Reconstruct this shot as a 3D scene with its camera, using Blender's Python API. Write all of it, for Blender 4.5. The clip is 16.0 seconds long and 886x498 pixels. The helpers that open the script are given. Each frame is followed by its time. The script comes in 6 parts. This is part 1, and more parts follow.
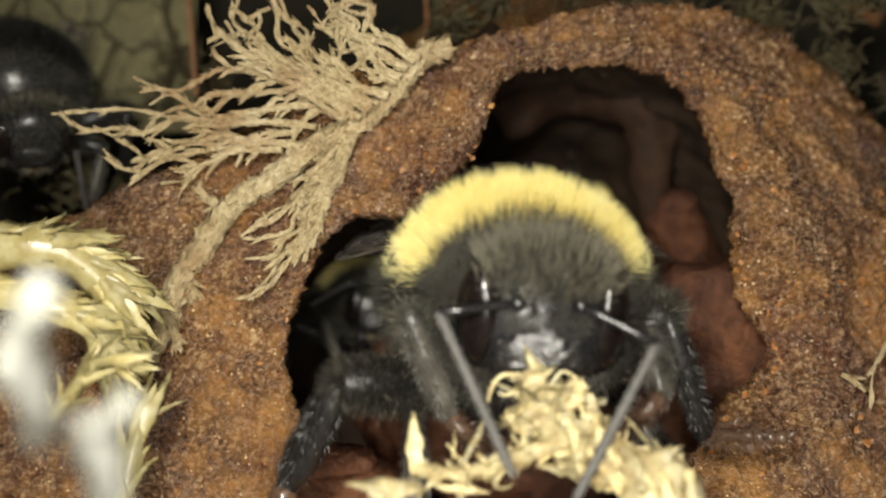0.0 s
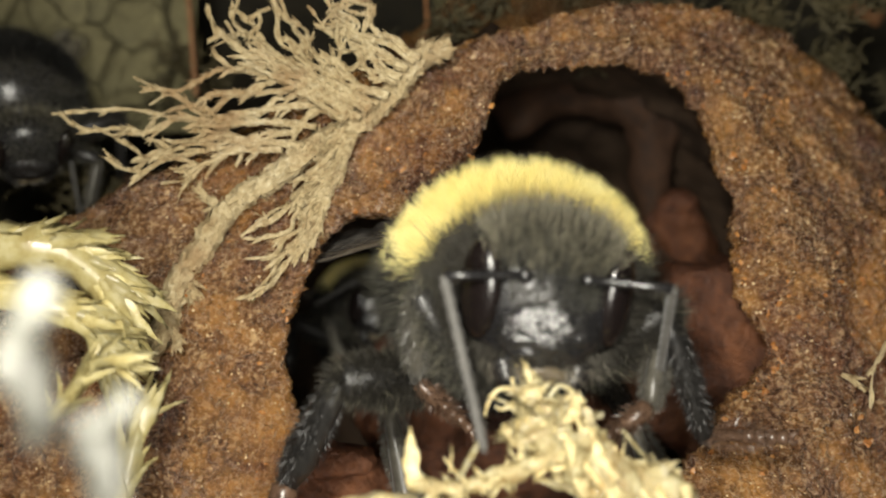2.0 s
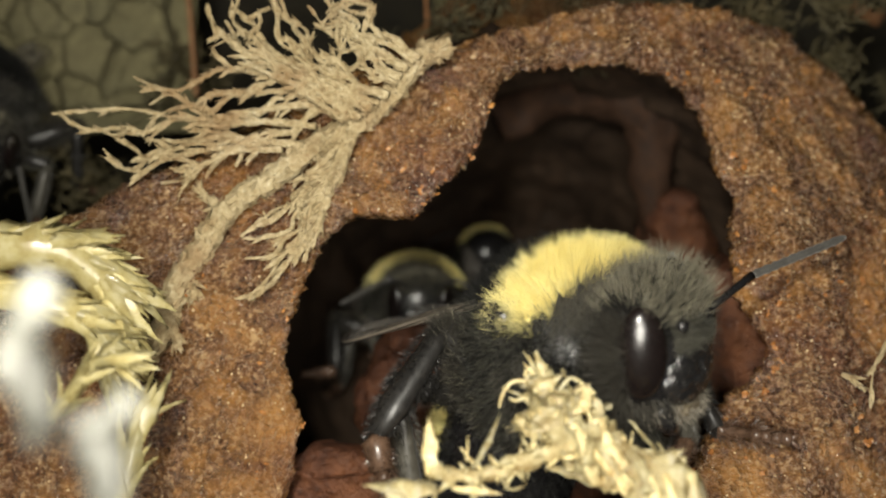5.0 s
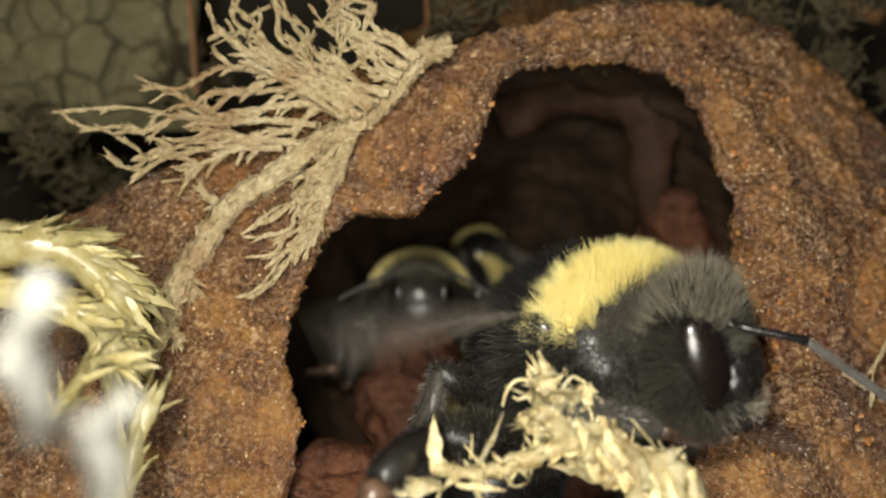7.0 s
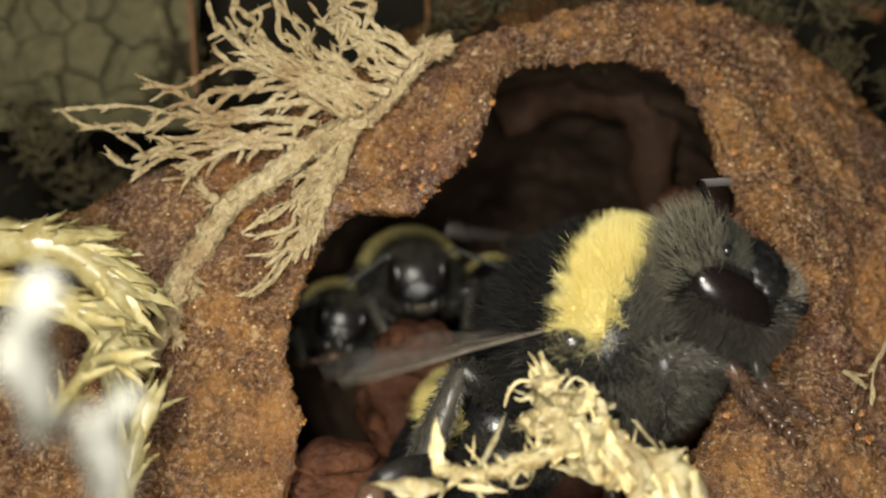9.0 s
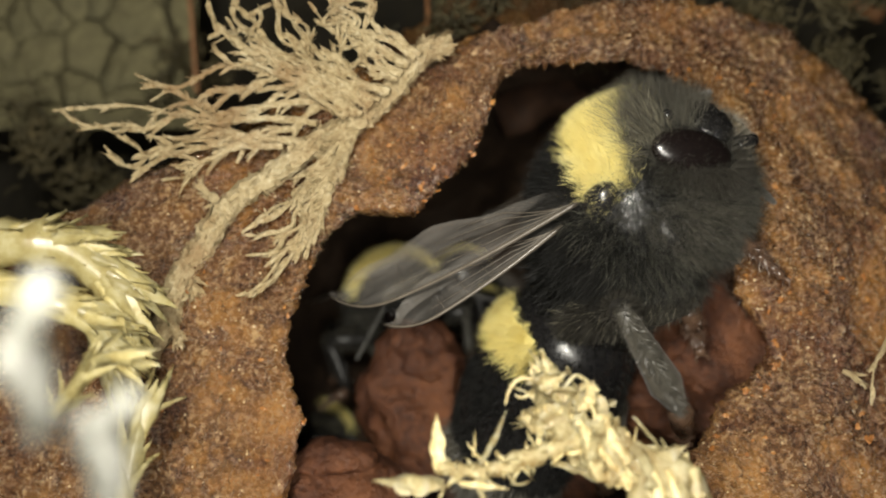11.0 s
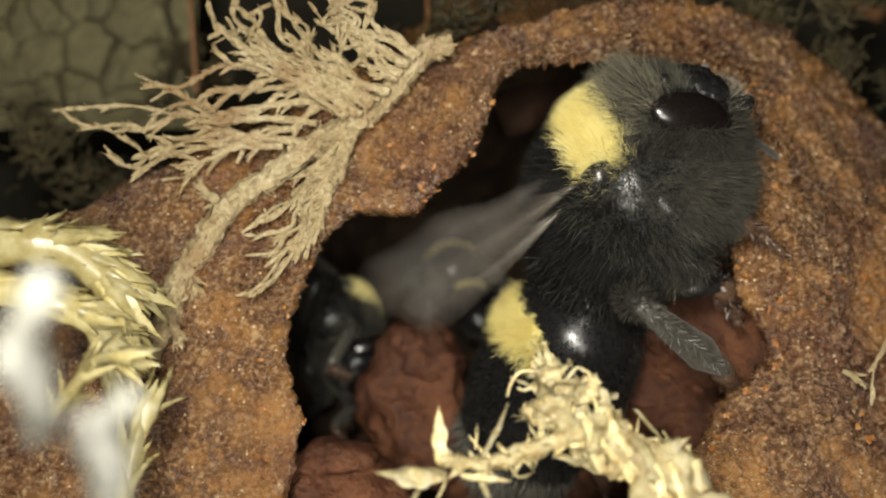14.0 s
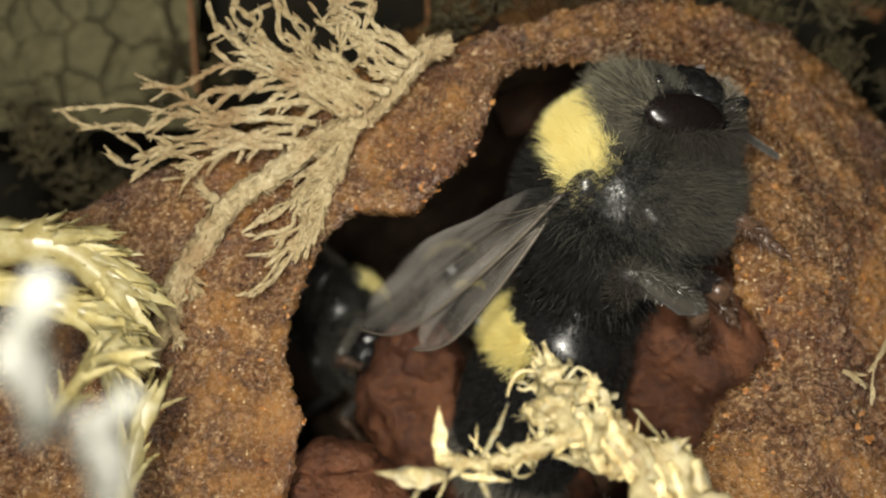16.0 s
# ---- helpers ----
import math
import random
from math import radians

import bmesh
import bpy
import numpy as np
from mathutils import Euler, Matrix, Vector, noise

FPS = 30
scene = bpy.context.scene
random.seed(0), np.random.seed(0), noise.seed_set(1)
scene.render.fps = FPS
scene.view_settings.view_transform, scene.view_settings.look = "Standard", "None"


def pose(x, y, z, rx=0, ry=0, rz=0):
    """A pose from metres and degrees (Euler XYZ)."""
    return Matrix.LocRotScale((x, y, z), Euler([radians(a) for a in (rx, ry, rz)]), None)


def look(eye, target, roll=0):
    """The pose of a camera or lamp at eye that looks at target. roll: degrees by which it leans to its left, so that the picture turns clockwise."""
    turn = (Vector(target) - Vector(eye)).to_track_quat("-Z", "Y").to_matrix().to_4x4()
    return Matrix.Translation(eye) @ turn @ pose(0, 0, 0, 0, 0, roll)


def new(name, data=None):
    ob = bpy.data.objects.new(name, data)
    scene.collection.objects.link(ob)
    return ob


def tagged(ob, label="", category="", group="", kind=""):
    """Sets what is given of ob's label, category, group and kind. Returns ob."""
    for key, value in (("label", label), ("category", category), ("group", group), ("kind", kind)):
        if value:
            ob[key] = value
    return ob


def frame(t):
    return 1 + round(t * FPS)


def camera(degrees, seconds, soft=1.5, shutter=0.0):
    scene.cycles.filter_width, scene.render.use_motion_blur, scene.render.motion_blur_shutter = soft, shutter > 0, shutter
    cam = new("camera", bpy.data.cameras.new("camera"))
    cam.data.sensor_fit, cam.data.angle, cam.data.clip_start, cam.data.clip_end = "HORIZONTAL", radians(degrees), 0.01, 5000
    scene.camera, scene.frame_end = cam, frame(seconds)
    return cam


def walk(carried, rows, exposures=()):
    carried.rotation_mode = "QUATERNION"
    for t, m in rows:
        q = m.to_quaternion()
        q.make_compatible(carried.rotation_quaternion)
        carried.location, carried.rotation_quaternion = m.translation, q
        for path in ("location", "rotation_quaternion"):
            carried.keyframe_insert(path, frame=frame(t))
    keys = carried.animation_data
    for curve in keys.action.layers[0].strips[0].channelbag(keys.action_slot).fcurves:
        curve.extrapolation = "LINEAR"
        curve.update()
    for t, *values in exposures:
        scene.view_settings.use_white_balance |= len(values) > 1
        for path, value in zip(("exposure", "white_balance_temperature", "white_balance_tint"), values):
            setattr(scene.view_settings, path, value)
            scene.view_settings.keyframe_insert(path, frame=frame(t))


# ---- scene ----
MM = 0.001
# ---- camera: a small probe lens, fixed before the nest ----
cam = camera(50, 16.0, soft=1.8, shutter=0.5)
# it settles by a fifth of a degree on the way
EYE = [(0.0, 90.1, -0.03), (4.2, 90.1, -0.03), (6.4, 90.03, -0.01), (7.0, 90.0, 0.0), (8.0, 89.94, 0.02), (9.0, 89.9, 0.03), (11.3, 89.89, 0.03), (16.0, 89.89, 0.03)]
walk(cam, [(t, pose(0, -0.030, 0.020, tilt, 0, turn)) for t, tilt, turn in EYE], exposures=[(0.0, 0.0), (16.0, 0.0)])
cam.data.dof.use_dof, cam.data.dof.focus_distance, cam.data.dof.aperture_fstop = True, 0.0278, 58.0

# ---- light: the probe's own lamp beside the lens, plus an added fill; the nest is underground ----
world = bpy.data.worlds.new("world")
scene.world = world
world.use_nodes = True
world.node_tree.nodes["Background"].inputs[0].default_value = (0.02, 0.025, 0.03, 1)
world.node_tree.nodes["Background"].inputs[1].default_value = 0.55


def probe_lamp(name, place, target, size, watts, colour):
    data = bpy.data.lights.new(name, "AREA")
    data.shape, data.size, data.energy, data.color = "DISK", size * MM, watts, colour
    ob = new(name, data)
    ob.matrix_world = look(Vector(place) * MM, Vector(target) * MM)
    return ob


probe_lamp("probe_lamp", (-3, -31, 25.5), (1, 0, 20), 3.0, 0.0121, (1.0, 0.96, 0.84))
# unseen broad fill, added behind the lens to brighten the hole and lower wall
probe_lamp("fill_lamp_wide", (0.5, -33, 14.5), (0.5, 0, 18), 13.0, 0.0106, (1.0, 0.95, 0.84))


# ---- materials ----
def material(name, stops, rough=0.6, grain=3000, big=500, bump=0.3, depth=0.1, rough_vary=0.15, specular=0.5,
             translucent=0.0, speck=None, sheen=0.0, patches=(), fine=0.55, vary=0.0, coat=0.0, span=0.34):
    """stops: colours mixed by two scales of noise; grain, big: noise scales per metre; depth in mm."""
    m = bpy.data.materials.new(name)
    m.use_nodes = True
    nt = m.node_tree
    b = nt.nodes["Principled BSDF"]
    tc = nt.nodes.new("ShaderNodeTexCoord")
    n1, n2 = nt.nodes.new("ShaderNodeTexNoise"), nt.nodes.new("ShaderNodeTexNoise")
    for n, s in ((n1, grain), (n2, big)):
        n.inputs["Scale"].default_value, n.inputs["Detail"].default_value, n.inputs["Roughness"].default_value = s, 6, 0.65
        nt.links.new(tc.outputs["Object"], n.inputs["Vector"])
    mix = nt.nodes.new("ShaderNodeMath")
    mix.operation = "MULTIPLY_ADD"
    mix.inputs[1].default_value = fine
    half = nt.nodes.new("ShaderNodeMath")
    half.operation = "MULTIPLY"
    half.inputs[1].default_value = 1 - fine
    nt.links.new(n2.outputs["Fac"], half.inputs[0])
    nt.links.new(n1.outputs["Fac"], mix.inputs[0])
    nt.links.new(half.outputs[0], mix.inputs[2])
    ramp = nt.nodes.new("ShaderNodeValToRGB")
    while len(ramp.color_ramp.elements) < len(stops):
        ramp.color_ramp.elements.new(0.5)
    for i, c in enumerate(stops):
        e = ramp.color_ramp.elements[i]
        e.position = 0.5 + span * (i / max(1, len(stops) - 1) - 0.5)
        e.color = (*c, 1)
    nt.links.new(mix.outputs[0], ramp.inputs[0])
    colour = ramp.outputs[0]
    for patch in patches:
        n3, cut3 = nt.nodes.new("ShaderNodeTexNoise"), nt.nodes.new("ShaderNodeMapRange")
        n3.inputs["Scale"].default_value, n3.inputs["Detail"].default_value, n3.inputs["Roughness"].default_value = patch[1], 8, 0.7
        nt.links.new(tc.outputs["Object"], n3.inputs["Vector"])
        nt.links.new(n3.outputs["Fac"], cut3.inputs[0])
        cut3.inputs[1].default_value, cut3.inputs[2].default_value, cut3.inputs[4].default_value = 0.48, 0.64, patch[2]
        mx3 = nt.nodes.new("ShaderNodeMix")
        mx3.data_type, mx3.blend_type = "RGBA", "MIX"
        nt.links.new(cut3.outputs[0], mx3.inputs[0])
        nt.links.new(colour, mx3.inputs[6])
        mx3.inputs[7].default_value = (*patch[0], 1)
        colour = mx3.outputs[2]
    if speck:
        v = nt.nodes.new("ShaderNodeTexVoronoi")
        v.inputs["Scale"].default_value = speck[1]
        nt.links.new(tc.outputs["Object"], v.inputs["Vector"])
        cut = nt.nodes.new("ShaderNodeMath")
        cut.operation = "GREATER_THAN"
        cut.inputs[1].default_value = speck[2]
        sep = nt.nodes.new("ShaderNodeSeparateColor")
        nt.links.new(v.outputs["Color"], sep.inputs[0])
        nt.links.new(sep.outputs[0], cut.inputs[0])
        near = nt.nodes.new("ShaderNodeMath")
        near.operation = "LESS_THAN"
        near.inputs[1].default_value = 0.42
        nt.links.new(v.outputs["Distance"], near.inputs[0])
        both = nt.nodes.new("ShaderNodeMath")
        both.operation = "MULTIPLY"
        nt.links.new(cut.outputs[0], both.inputs[0])
        nt.links.new(near.outputs[0], both.inputs[1])
        mx = nt.nodes.new("ShaderNodeMix")
        mx.data_type = "RGBA"
        nt.links.new(both.outputs[0], mx.inputs[0])
        nt.links.new(colour, mx.inputs[6])
        mx.inputs[7].default_value = (*speck[0], 1)
        colour = mx.outputs[2]
    if vary:
        info, span, gain = nt.nodes.new("ShaderNodeObjectInfo"), nt.nodes.new("ShaderNodeMapRange"), nt.nodes.new("ShaderNodeHueSaturation")
        span.inputs[3].default_value, span.inputs[4].default_value = 1 - vary, 1 + vary * 0.4
        nt.links.new(info.outputs["Random"], span.inputs[0])
        nt.links.new(span.outputs[0], gain.inputs["Value"])
        nt.links.new(colour, gain.inputs["Color"])
        colour = gain.outputs[0]
    nt.links.new(colour, b.inputs["Base Color"])
    rr = nt.nodes.new("ShaderNodeMapRange")
    rr.inputs[1].default_value, rr.inputs[2].default_value = 0.3, 0.7
    rr.inputs[3].default_value, rr.inputs[4].default_value = max(0.02, rough - rough_vary), min(1, rough + rough_vary)
    nt.links.new(n1.outputs["Fac"], rr.inputs[0])
    nt.links.new(rr.outputs[0], b.inputs["Roughness"])
    b.inputs["Specular IOR Level"].default_value = specular
    b.inputs["Sheen Weight"].default_value = sheen
    b.inputs["Coat Weight"].default_value, b.inputs["Coat Roughness"].default_value = coat, 0.14
    b.inputs["Sheen Roughness"].default_value = 0.4
    if bump:
        bp = nt.nodes.new("ShaderNodeBump")
        bp.inputs["Strength"].default_value, bp.inputs["Distance"].default_value = bump, depth * MM
        nt.links.new(mix.outputs[0], bp.inputs["Height"])
        nt.links.new(bp.outputs[0], b.inputs["Normal"])
        nt.links.new(bp.outputs[0], b.inputs["Coat Normal"])
    if translucent:
        tr = nt.nodes.new("ShaderNodeBsdfTranslucent")
        nt.links.new(colour, tr.inputs[0])
        ms = nt.nodes.new("ShaderNodeMixShader")
        ms.inputs[0].default_value = translucent
        nt.links.new(b.outputs[0], ms.inputs[1])
        nt.links.new(tr.outputs[0], ms.inputs[2])
        nt.links.new(ms.outputs[0], nt.nodes["Material Output"].inputs[0])
    return m


WAX = material("crumbly_wax", [(0.028, 0.011, 0.0053), (0.089, 0.0388, 0.0145), (0.2, 0.102, 0.037), (0.5, 0.34, 0.165)], 0.25, 5700, 850, 0.85,
               0.42, 0.2, 0.9, speck=((0.66, 0.5, 0.3), 9000, 0.965), patches=(((0.125, 0.036, 0.013), 150, 0.45), ((0.46, 0.225, 0.06), 280, 0.6)), fine=0.66, coat=0.4, span=0.29)
AMBER = material("amber_wax", [(0.18, 0.06, 0.016), (0.36, 0.15, 0.04), (0.58, 0.31, 0.1)], 0.2, 3000, 600, 0.6, 0.2, 0.12, 0.9, translucent=0.2)
# brown inner wax, its colour darkened to carry the shade behind the hole
WAX_IN = material("shaded_inner_wax", [(0.015, 0.0095, 0.0065), (0.033, 0.0205, 0.0125), (0.062, 0.0365, 0.022)], 0.8, 1800, 240, 0.6, 0.25, specular=0.2)
CELL = material("brood_wax", [(0.028, 0.009, 0.004), (0.085, 0.028, 0.0105), (0.16, 0.058, 0.022)], 0.55, 3200, 420, 1.0, 0.4, patches=(((0.22, 0.08, 0.028), 330, 0.6), ((0.04, 0.014, 0.006), 500, 0.5)))
# brown wax of pillar and brace, with the chamber's shade mixed into the colour
PILLAR = material("shaded_pillar_wax", [(0.012, 0.0066, 0.0042), (0.034, 0.017, 0.0095), (0.066, 0.033, 0.018)], 0.75, 2000, 300, 0.8, 0.3, specular=0.2)
SOIL = material("dark_soil", [(0.012, 0.011, 0.007), (0.03, 0.025, 0.015), (0.06, 0.05, 0.03)], 0.85, 1600, 200, 0.9, 0.5)
CLAY = material("dry_clay", [(0.085, 0.073, 0.036), (0.16, 0.141, 0.07), (0.25, 0.222, 0.115)], 0.85, 1400, 150, 1.0, 0.6, patches=(((0.07, 0.065, 0.035), 220, 0.6),))
DRY = material("dry_moss", [(0.2, 0.125, 0.05), (0.42, 0.32, 0.165), (0.58, 0.475, 0.28), (0.74, 0.655, 0.44)], 0.65, 5200, 420, 1.0, 0.35, translucent=0.1, patches=(((0.27, 0.145, 0.055), 260, 0.7),))
LEAF = material("pale_leaf", [(0.31, 0.23, 0.075), (0.52, 0.445, 0.2), (0.73, 0.68, 0.44)], 0.28, 1600, 300, 0.4, 0.12, translucent=0.3, vary=0.4, coat=0.25)
STRAW = material("straw_leaf", [(0.42, 0.27, 0.09), (0.9, 0.8, 0.45), (1.0, 0.97, 0.76)], 0.24, 3000, 700, 0.9, 0.3, translucent=0.4, vary=0.5, fine=0.4, coat=0.3, patches=(((0.55, 0.38, 0.13), 500, 0.5), ((0.3, 0.18, 0.06), 1300, 0.4)))
STRAW_DIM = material("whitish_leaf", [(0.13, 0.13, 0.113), (0.2, 0.2, 0.175), (0.27, 0.27, 0.24)], 0.3, 1200, 200, 0.3, 0.1, translucent=0.2)
GHOST = material("grey_leaf", [(0.05, 0.05, 0.043), (0.09, 0.09, 0.078), (0.13, 0.13, 0.11)], 0.4, 1200, 200, 0.3, 0.1, translucent=0.2)
GREEN = material("dull_moss", [(0.026, 0.021, 0.0085), (0.07, 0.057, 0.024), (0.17, 0.13, 0.06)], 0.7, 1500, 200, 0.6, 0.2)
TWIG = material("brown_rootlet", [(0.12, 0.05, 0.02), (0.25, 0.12, 0.05), (0.36, 0.2, 0.09)], 0.6, 1800, 250, 0.5, 0.1)
LEGBLACK = material("leg_cuticle", [(0.008, 0.008, 0.008), (0.022, 0.02, 0.018)], 0.4, 5000, 500, 0.4, 0.05, 0.1, 0.5)
CUTICLE = material("black_cuticle", [(0.006, 0.006, 0.007), (0.015, 0.014, 0.014)], 0.28, 5000, 500, 0.12, 0.03, 0.06, 0.6)
EYEMAT = material("eye", [(0.004, 0.003, 0.003), (0.009, 0.006, 0.0055)], 0.24, 9000, 800, 0.05, 0.01, 0.03, 0.6)
BLACKFUR = material("black_fur", [(0.006, 0.006, 0.0055), (0.014, 0.0135, 0.012)], 0.6, 800, 200, 0, specular=0.15)
GREYFUR = material("greyish_fur", [(0.045, 0.041, 0.032), (0.125, 0.114, 0.09)], 0.5, 800, 200, 0, specular=0.4, sheen=0.1)
NECKFUR = material("grey_neck_fur", [(0.031, 0.028, 0.021), (0.085, 0.077, 0.058)], 0.6, 800, 200, 0, specular=0.3, sheen=0.1)
YELLOW = material("yellow_fur", [(0.78, 0.65, 0.2), (0.94, 0.87, 0.45)], 0.75, 600, 150, 0, specular=0.1, translucent=0.2)
CROWN = material("dark_grey_fur", [(0.016, 0.0145, 0.0115), (0.045, 0.041, 0.033)], 0.6, 800, 200, 0, specular=0.15)
FEELER = material("downy_feeler", [(0.03, 0.028, 0.025), (0.09, 0.085, 0.076)], 0.6, 6000, 900, 0.3, 0.03, sheen=0.2)
FACE = material("face_shield", [(0.007, 0.007, 0.008), (0.018, 0.017, 0.016)], 0.23, 5200, 1300, 0.55, 0.12, 0.08, 1.0)
MIDFUR = material("wispy_fur", [(0.03, 0.029, 0.022), (0.078, 0.074, 0.056)], 0.5, 800, 200, 0, specular=0.3, sheen=0.08)
FORELEG = material("downy_foreleg", [(0.026, 0.024, 0.019), (0.1, 0.092, 0.074)], 0.4, 2500, 400, 0.2, 0.05, sheen=0.1)
WISPS = material("pale_wisps", [(0.1, 0.09, 0.062), (0.2, 0.182, 0.13)], 0.5, 800, 200, 0, specular=0.3, sheen=0.1)
FRINGE = material("pale_fringe", [(0.1, 0.088, 0.068), (0.24, 0.212, 0.165)], 0.5, 800, 200, 0, specular=0.3, sheen=0.1)
PALE = material("pale_jaw", [(0.04, 0.028, 0.016), (0.14, 0.11, 0.065)], 0.4, 2000, 400, 0.2, 0.05)
LEGRED = material("tarsus_brown", [(0.03, 0.018, 0.012), (0.13, 0.076, 0.048)], 0.3, 2500, 400, 0.3, 0.05)
VEIN = material("wing_vein", [(0.07, 0.058, 0.045), (0.14, 0.12, 0.095)], 0.4, 2000, 300, 0)


def wing_material():
    m = bpy.data.materials.new("wing_membrane")
    m.use_nodes = True
    nt = m.node_tree
    b = nt.nodes["Principled BSDF"]
    b.inputs["Base Color"].default_value = (0.38, 0.35, 0.315, 1)
    b.inputs["Roughness"].default_value = 0.3
    b.inputs["Specular IOR Level"].default_value = 0.9
    clear = nt.nodes.new("ShaderNodeBsdfTransparent")
    tc, n = nt.nodes.new("ShaderNodeTexCoord"), nt.nodes.new("ShaderNodeTexNoise")
    n.inputs["Scale"].default_value, n.inputs["Detail"].default_value = 420, 4
    mp = nt.nodes.new("ShaderNodeMapping")
    mp.inputs["Scale"].default_value = (0.35, 2.4, 1)
    nt.links.new(tc.outputs["Object"], mp.inputs["Vector"])
    nt.links.new(mp.outputs[0], n.inputs["Vector"])
    bp = nt.nodes.new("ShaderNodeBump")
    bp.inputs["Strength"].default_value, bp.inputs["Distance"].default_value = 0.9, 0.3 * MM
    nt.links.new(n.outputs["Fac"], bp.inputs["Height"])
    nt.links.new(bp.outputs[0], b.inputs["Normal"])
    mr = nt.nodes.new("ShaderNodeMapRange")
    mr.inputs[1].default_value, mr.inputs[2].default_value, mr.inputs[3].default_value, mr.inputs[4].default_value = 0.34, 0.64, 0.78, 0.99
    nt.links.new(n.outputs["Fac"], mr.inputs[0])
    ms = nt.nodes.new("ShaderNodeMixShader")
    nt.links.new(mr.outputs[0], ms.inputs[0])
    nt.links.new(b.outputs[0], ms.inputs[1])
    nt.links.new(clear.outputs[0], ms.inputs[2])
    nt.links.new(ms.outputs[0], nt.nodes["Material Output"].inputs[0])
    return m


WING = wing_material()


# ---- mesh helpers, all in mm ----
def mesh(name, geo, mat, smooth=True):
    verts, faces = geo
    me = bpy.data.meshes.new(name)
    me.from_pydata((np.asarray(verts, dtype=float) * MM).tolist(), [], faces)
    me.materials.append(mat)
    if smooth:
        me.polygons.foreach_set("use_smooth", [True] * len(me.polygons))
    me.update()
    return me


def part(name, geo, mat, parent=None, label="", at=None, smooth=True, kind=""):
    ob = new(name, geo if isinstance(geo, bpy.types.Mesh) else mesh(name, geo, mat, smooth))
    if parent is not None:
        ob.parent = parent
    if at is not None:
        ob.matrix_basis = at
    return tagged(ob, label, kind=kind)


def thing(name, label, category, at=None, group="", kind=""):
    ob = new(name)
    ob.empty_display_size = 0.001
    if at is not None:
        ob.matrix_basis = at
    return tagged(ob, label, category, group, kind)


def aim(p, f, u=(0, -1, 0.03)):
    """A pose at p (mm) with +x along f and +z near u."""
    f = Vector(f).normalized()
    side = Vector(u).cross(f).normalized()
    up = f.cross(side)
    m = Matrix((f, side, up)).transposed().to_4x4()
    m.translation = Vector(p) * MM
    return m


def join(*geos):
    verts, faces = [], []
    for v, f in geos:
        k = len(verts)
        verts.extend(tuple(p) for p in v)
        faces.extend(tuple(i + k for i in q) for q in f)
    return verts, faces


def blob(c, r, seg=32, rings=20, amp=0.0, freq=0.4, shape=None):
    """An ellipsoid about c with poles on x, roughened; shape(u) scales the radius by direction."""
    verts, faces = [], []
    for i in range(rings + 1):
        a = math.pi * i / rings
        for j in range(seg):
            b = 2 * math.pi * j / seg
            u = Vector((math.cos(a), math.sin(a) * math.cos(b), math.sin(a) * math.sin(b)))
            k = shape(u) if shape else 1.0
            p = Vector((c[0] + r[0] * u.x * k, c[1] + r[1] * u.y * k, c[2] + r[2] * u.z * k))
            if amp:
                p += u * amp * noise.fractal(p * freq, 1.0, 2.0, 4)
            verts.append(p)
    for i in range(rings):
        for j in range(seg):
            k = (j + 1) % seg
            faces.append((i * seg + j, (i + 1) * seg + j, (i + 1) * seg + k, i * seg + k))
    return verts, faces


def spline(points, n):
    """n places on a smooth curve through the points."""
    p = [Vector(q) for q in points]
    p = [2 * p[0] - p[1], *p, 2 * p[-1] - p[-2]]
    out = []
    for i in range(n):
        s = i / (n - 1) * (len(p) - 3)
        k = min(int(s), len(p) - 4)
        t = s - k
        a, b, c, d = p[k:k + 4]
        out.append(0.5 * (2 * b + (c - a) * t + (2 * a - 5 * b + 4 * c - d) * t * t + (3 * b - a - 3 * c + d) * t ** 3))
    return out


def tube(points, radii, sides=6, amp=0.0, freq=2.0, flat=1.0):
    """A tapered tube along the points; radii: (start, end) or one a point."""
    n = len(points)
    pts = [Vector(p) for p in points]
    verts, faces = [], []
    ref = Vector((0.13, -1, 0.21))
    for i, p in enumerate(pts):
        d = (pts[min(n - 1, i + 1)] - pts[max(0, i - 1)]).normalized()
        side = d.cross(ref).normalized()
        up = side.cross(d)
        s = i / (n - 1)
        r = radii[0] + (radii[1] - radii[0]) * s if len(radii) == 2 else radii[i]
        for j in range(sides):
            b = 2 * math.pi * j / sides
            q = side * math.cos(b) + up * math.sin(b) * flat
            k = 1 + amp * noise.noise((p + q * r) * freq) if amp else 1
            verts.append(p + q * r * k)
    for i in range(n - 1):
        for j in range(sides):
            k = (j + 1) % sides
            faces.append((i * sides + j, i * sides + k, (i + 1) * sides + k, (i + 1) * sides + j))
    faces.append(tuple(range(sides))[::-1])
    faces.append(tuple(range((n - 1) * sides, n * sides)))
    return verts, faces


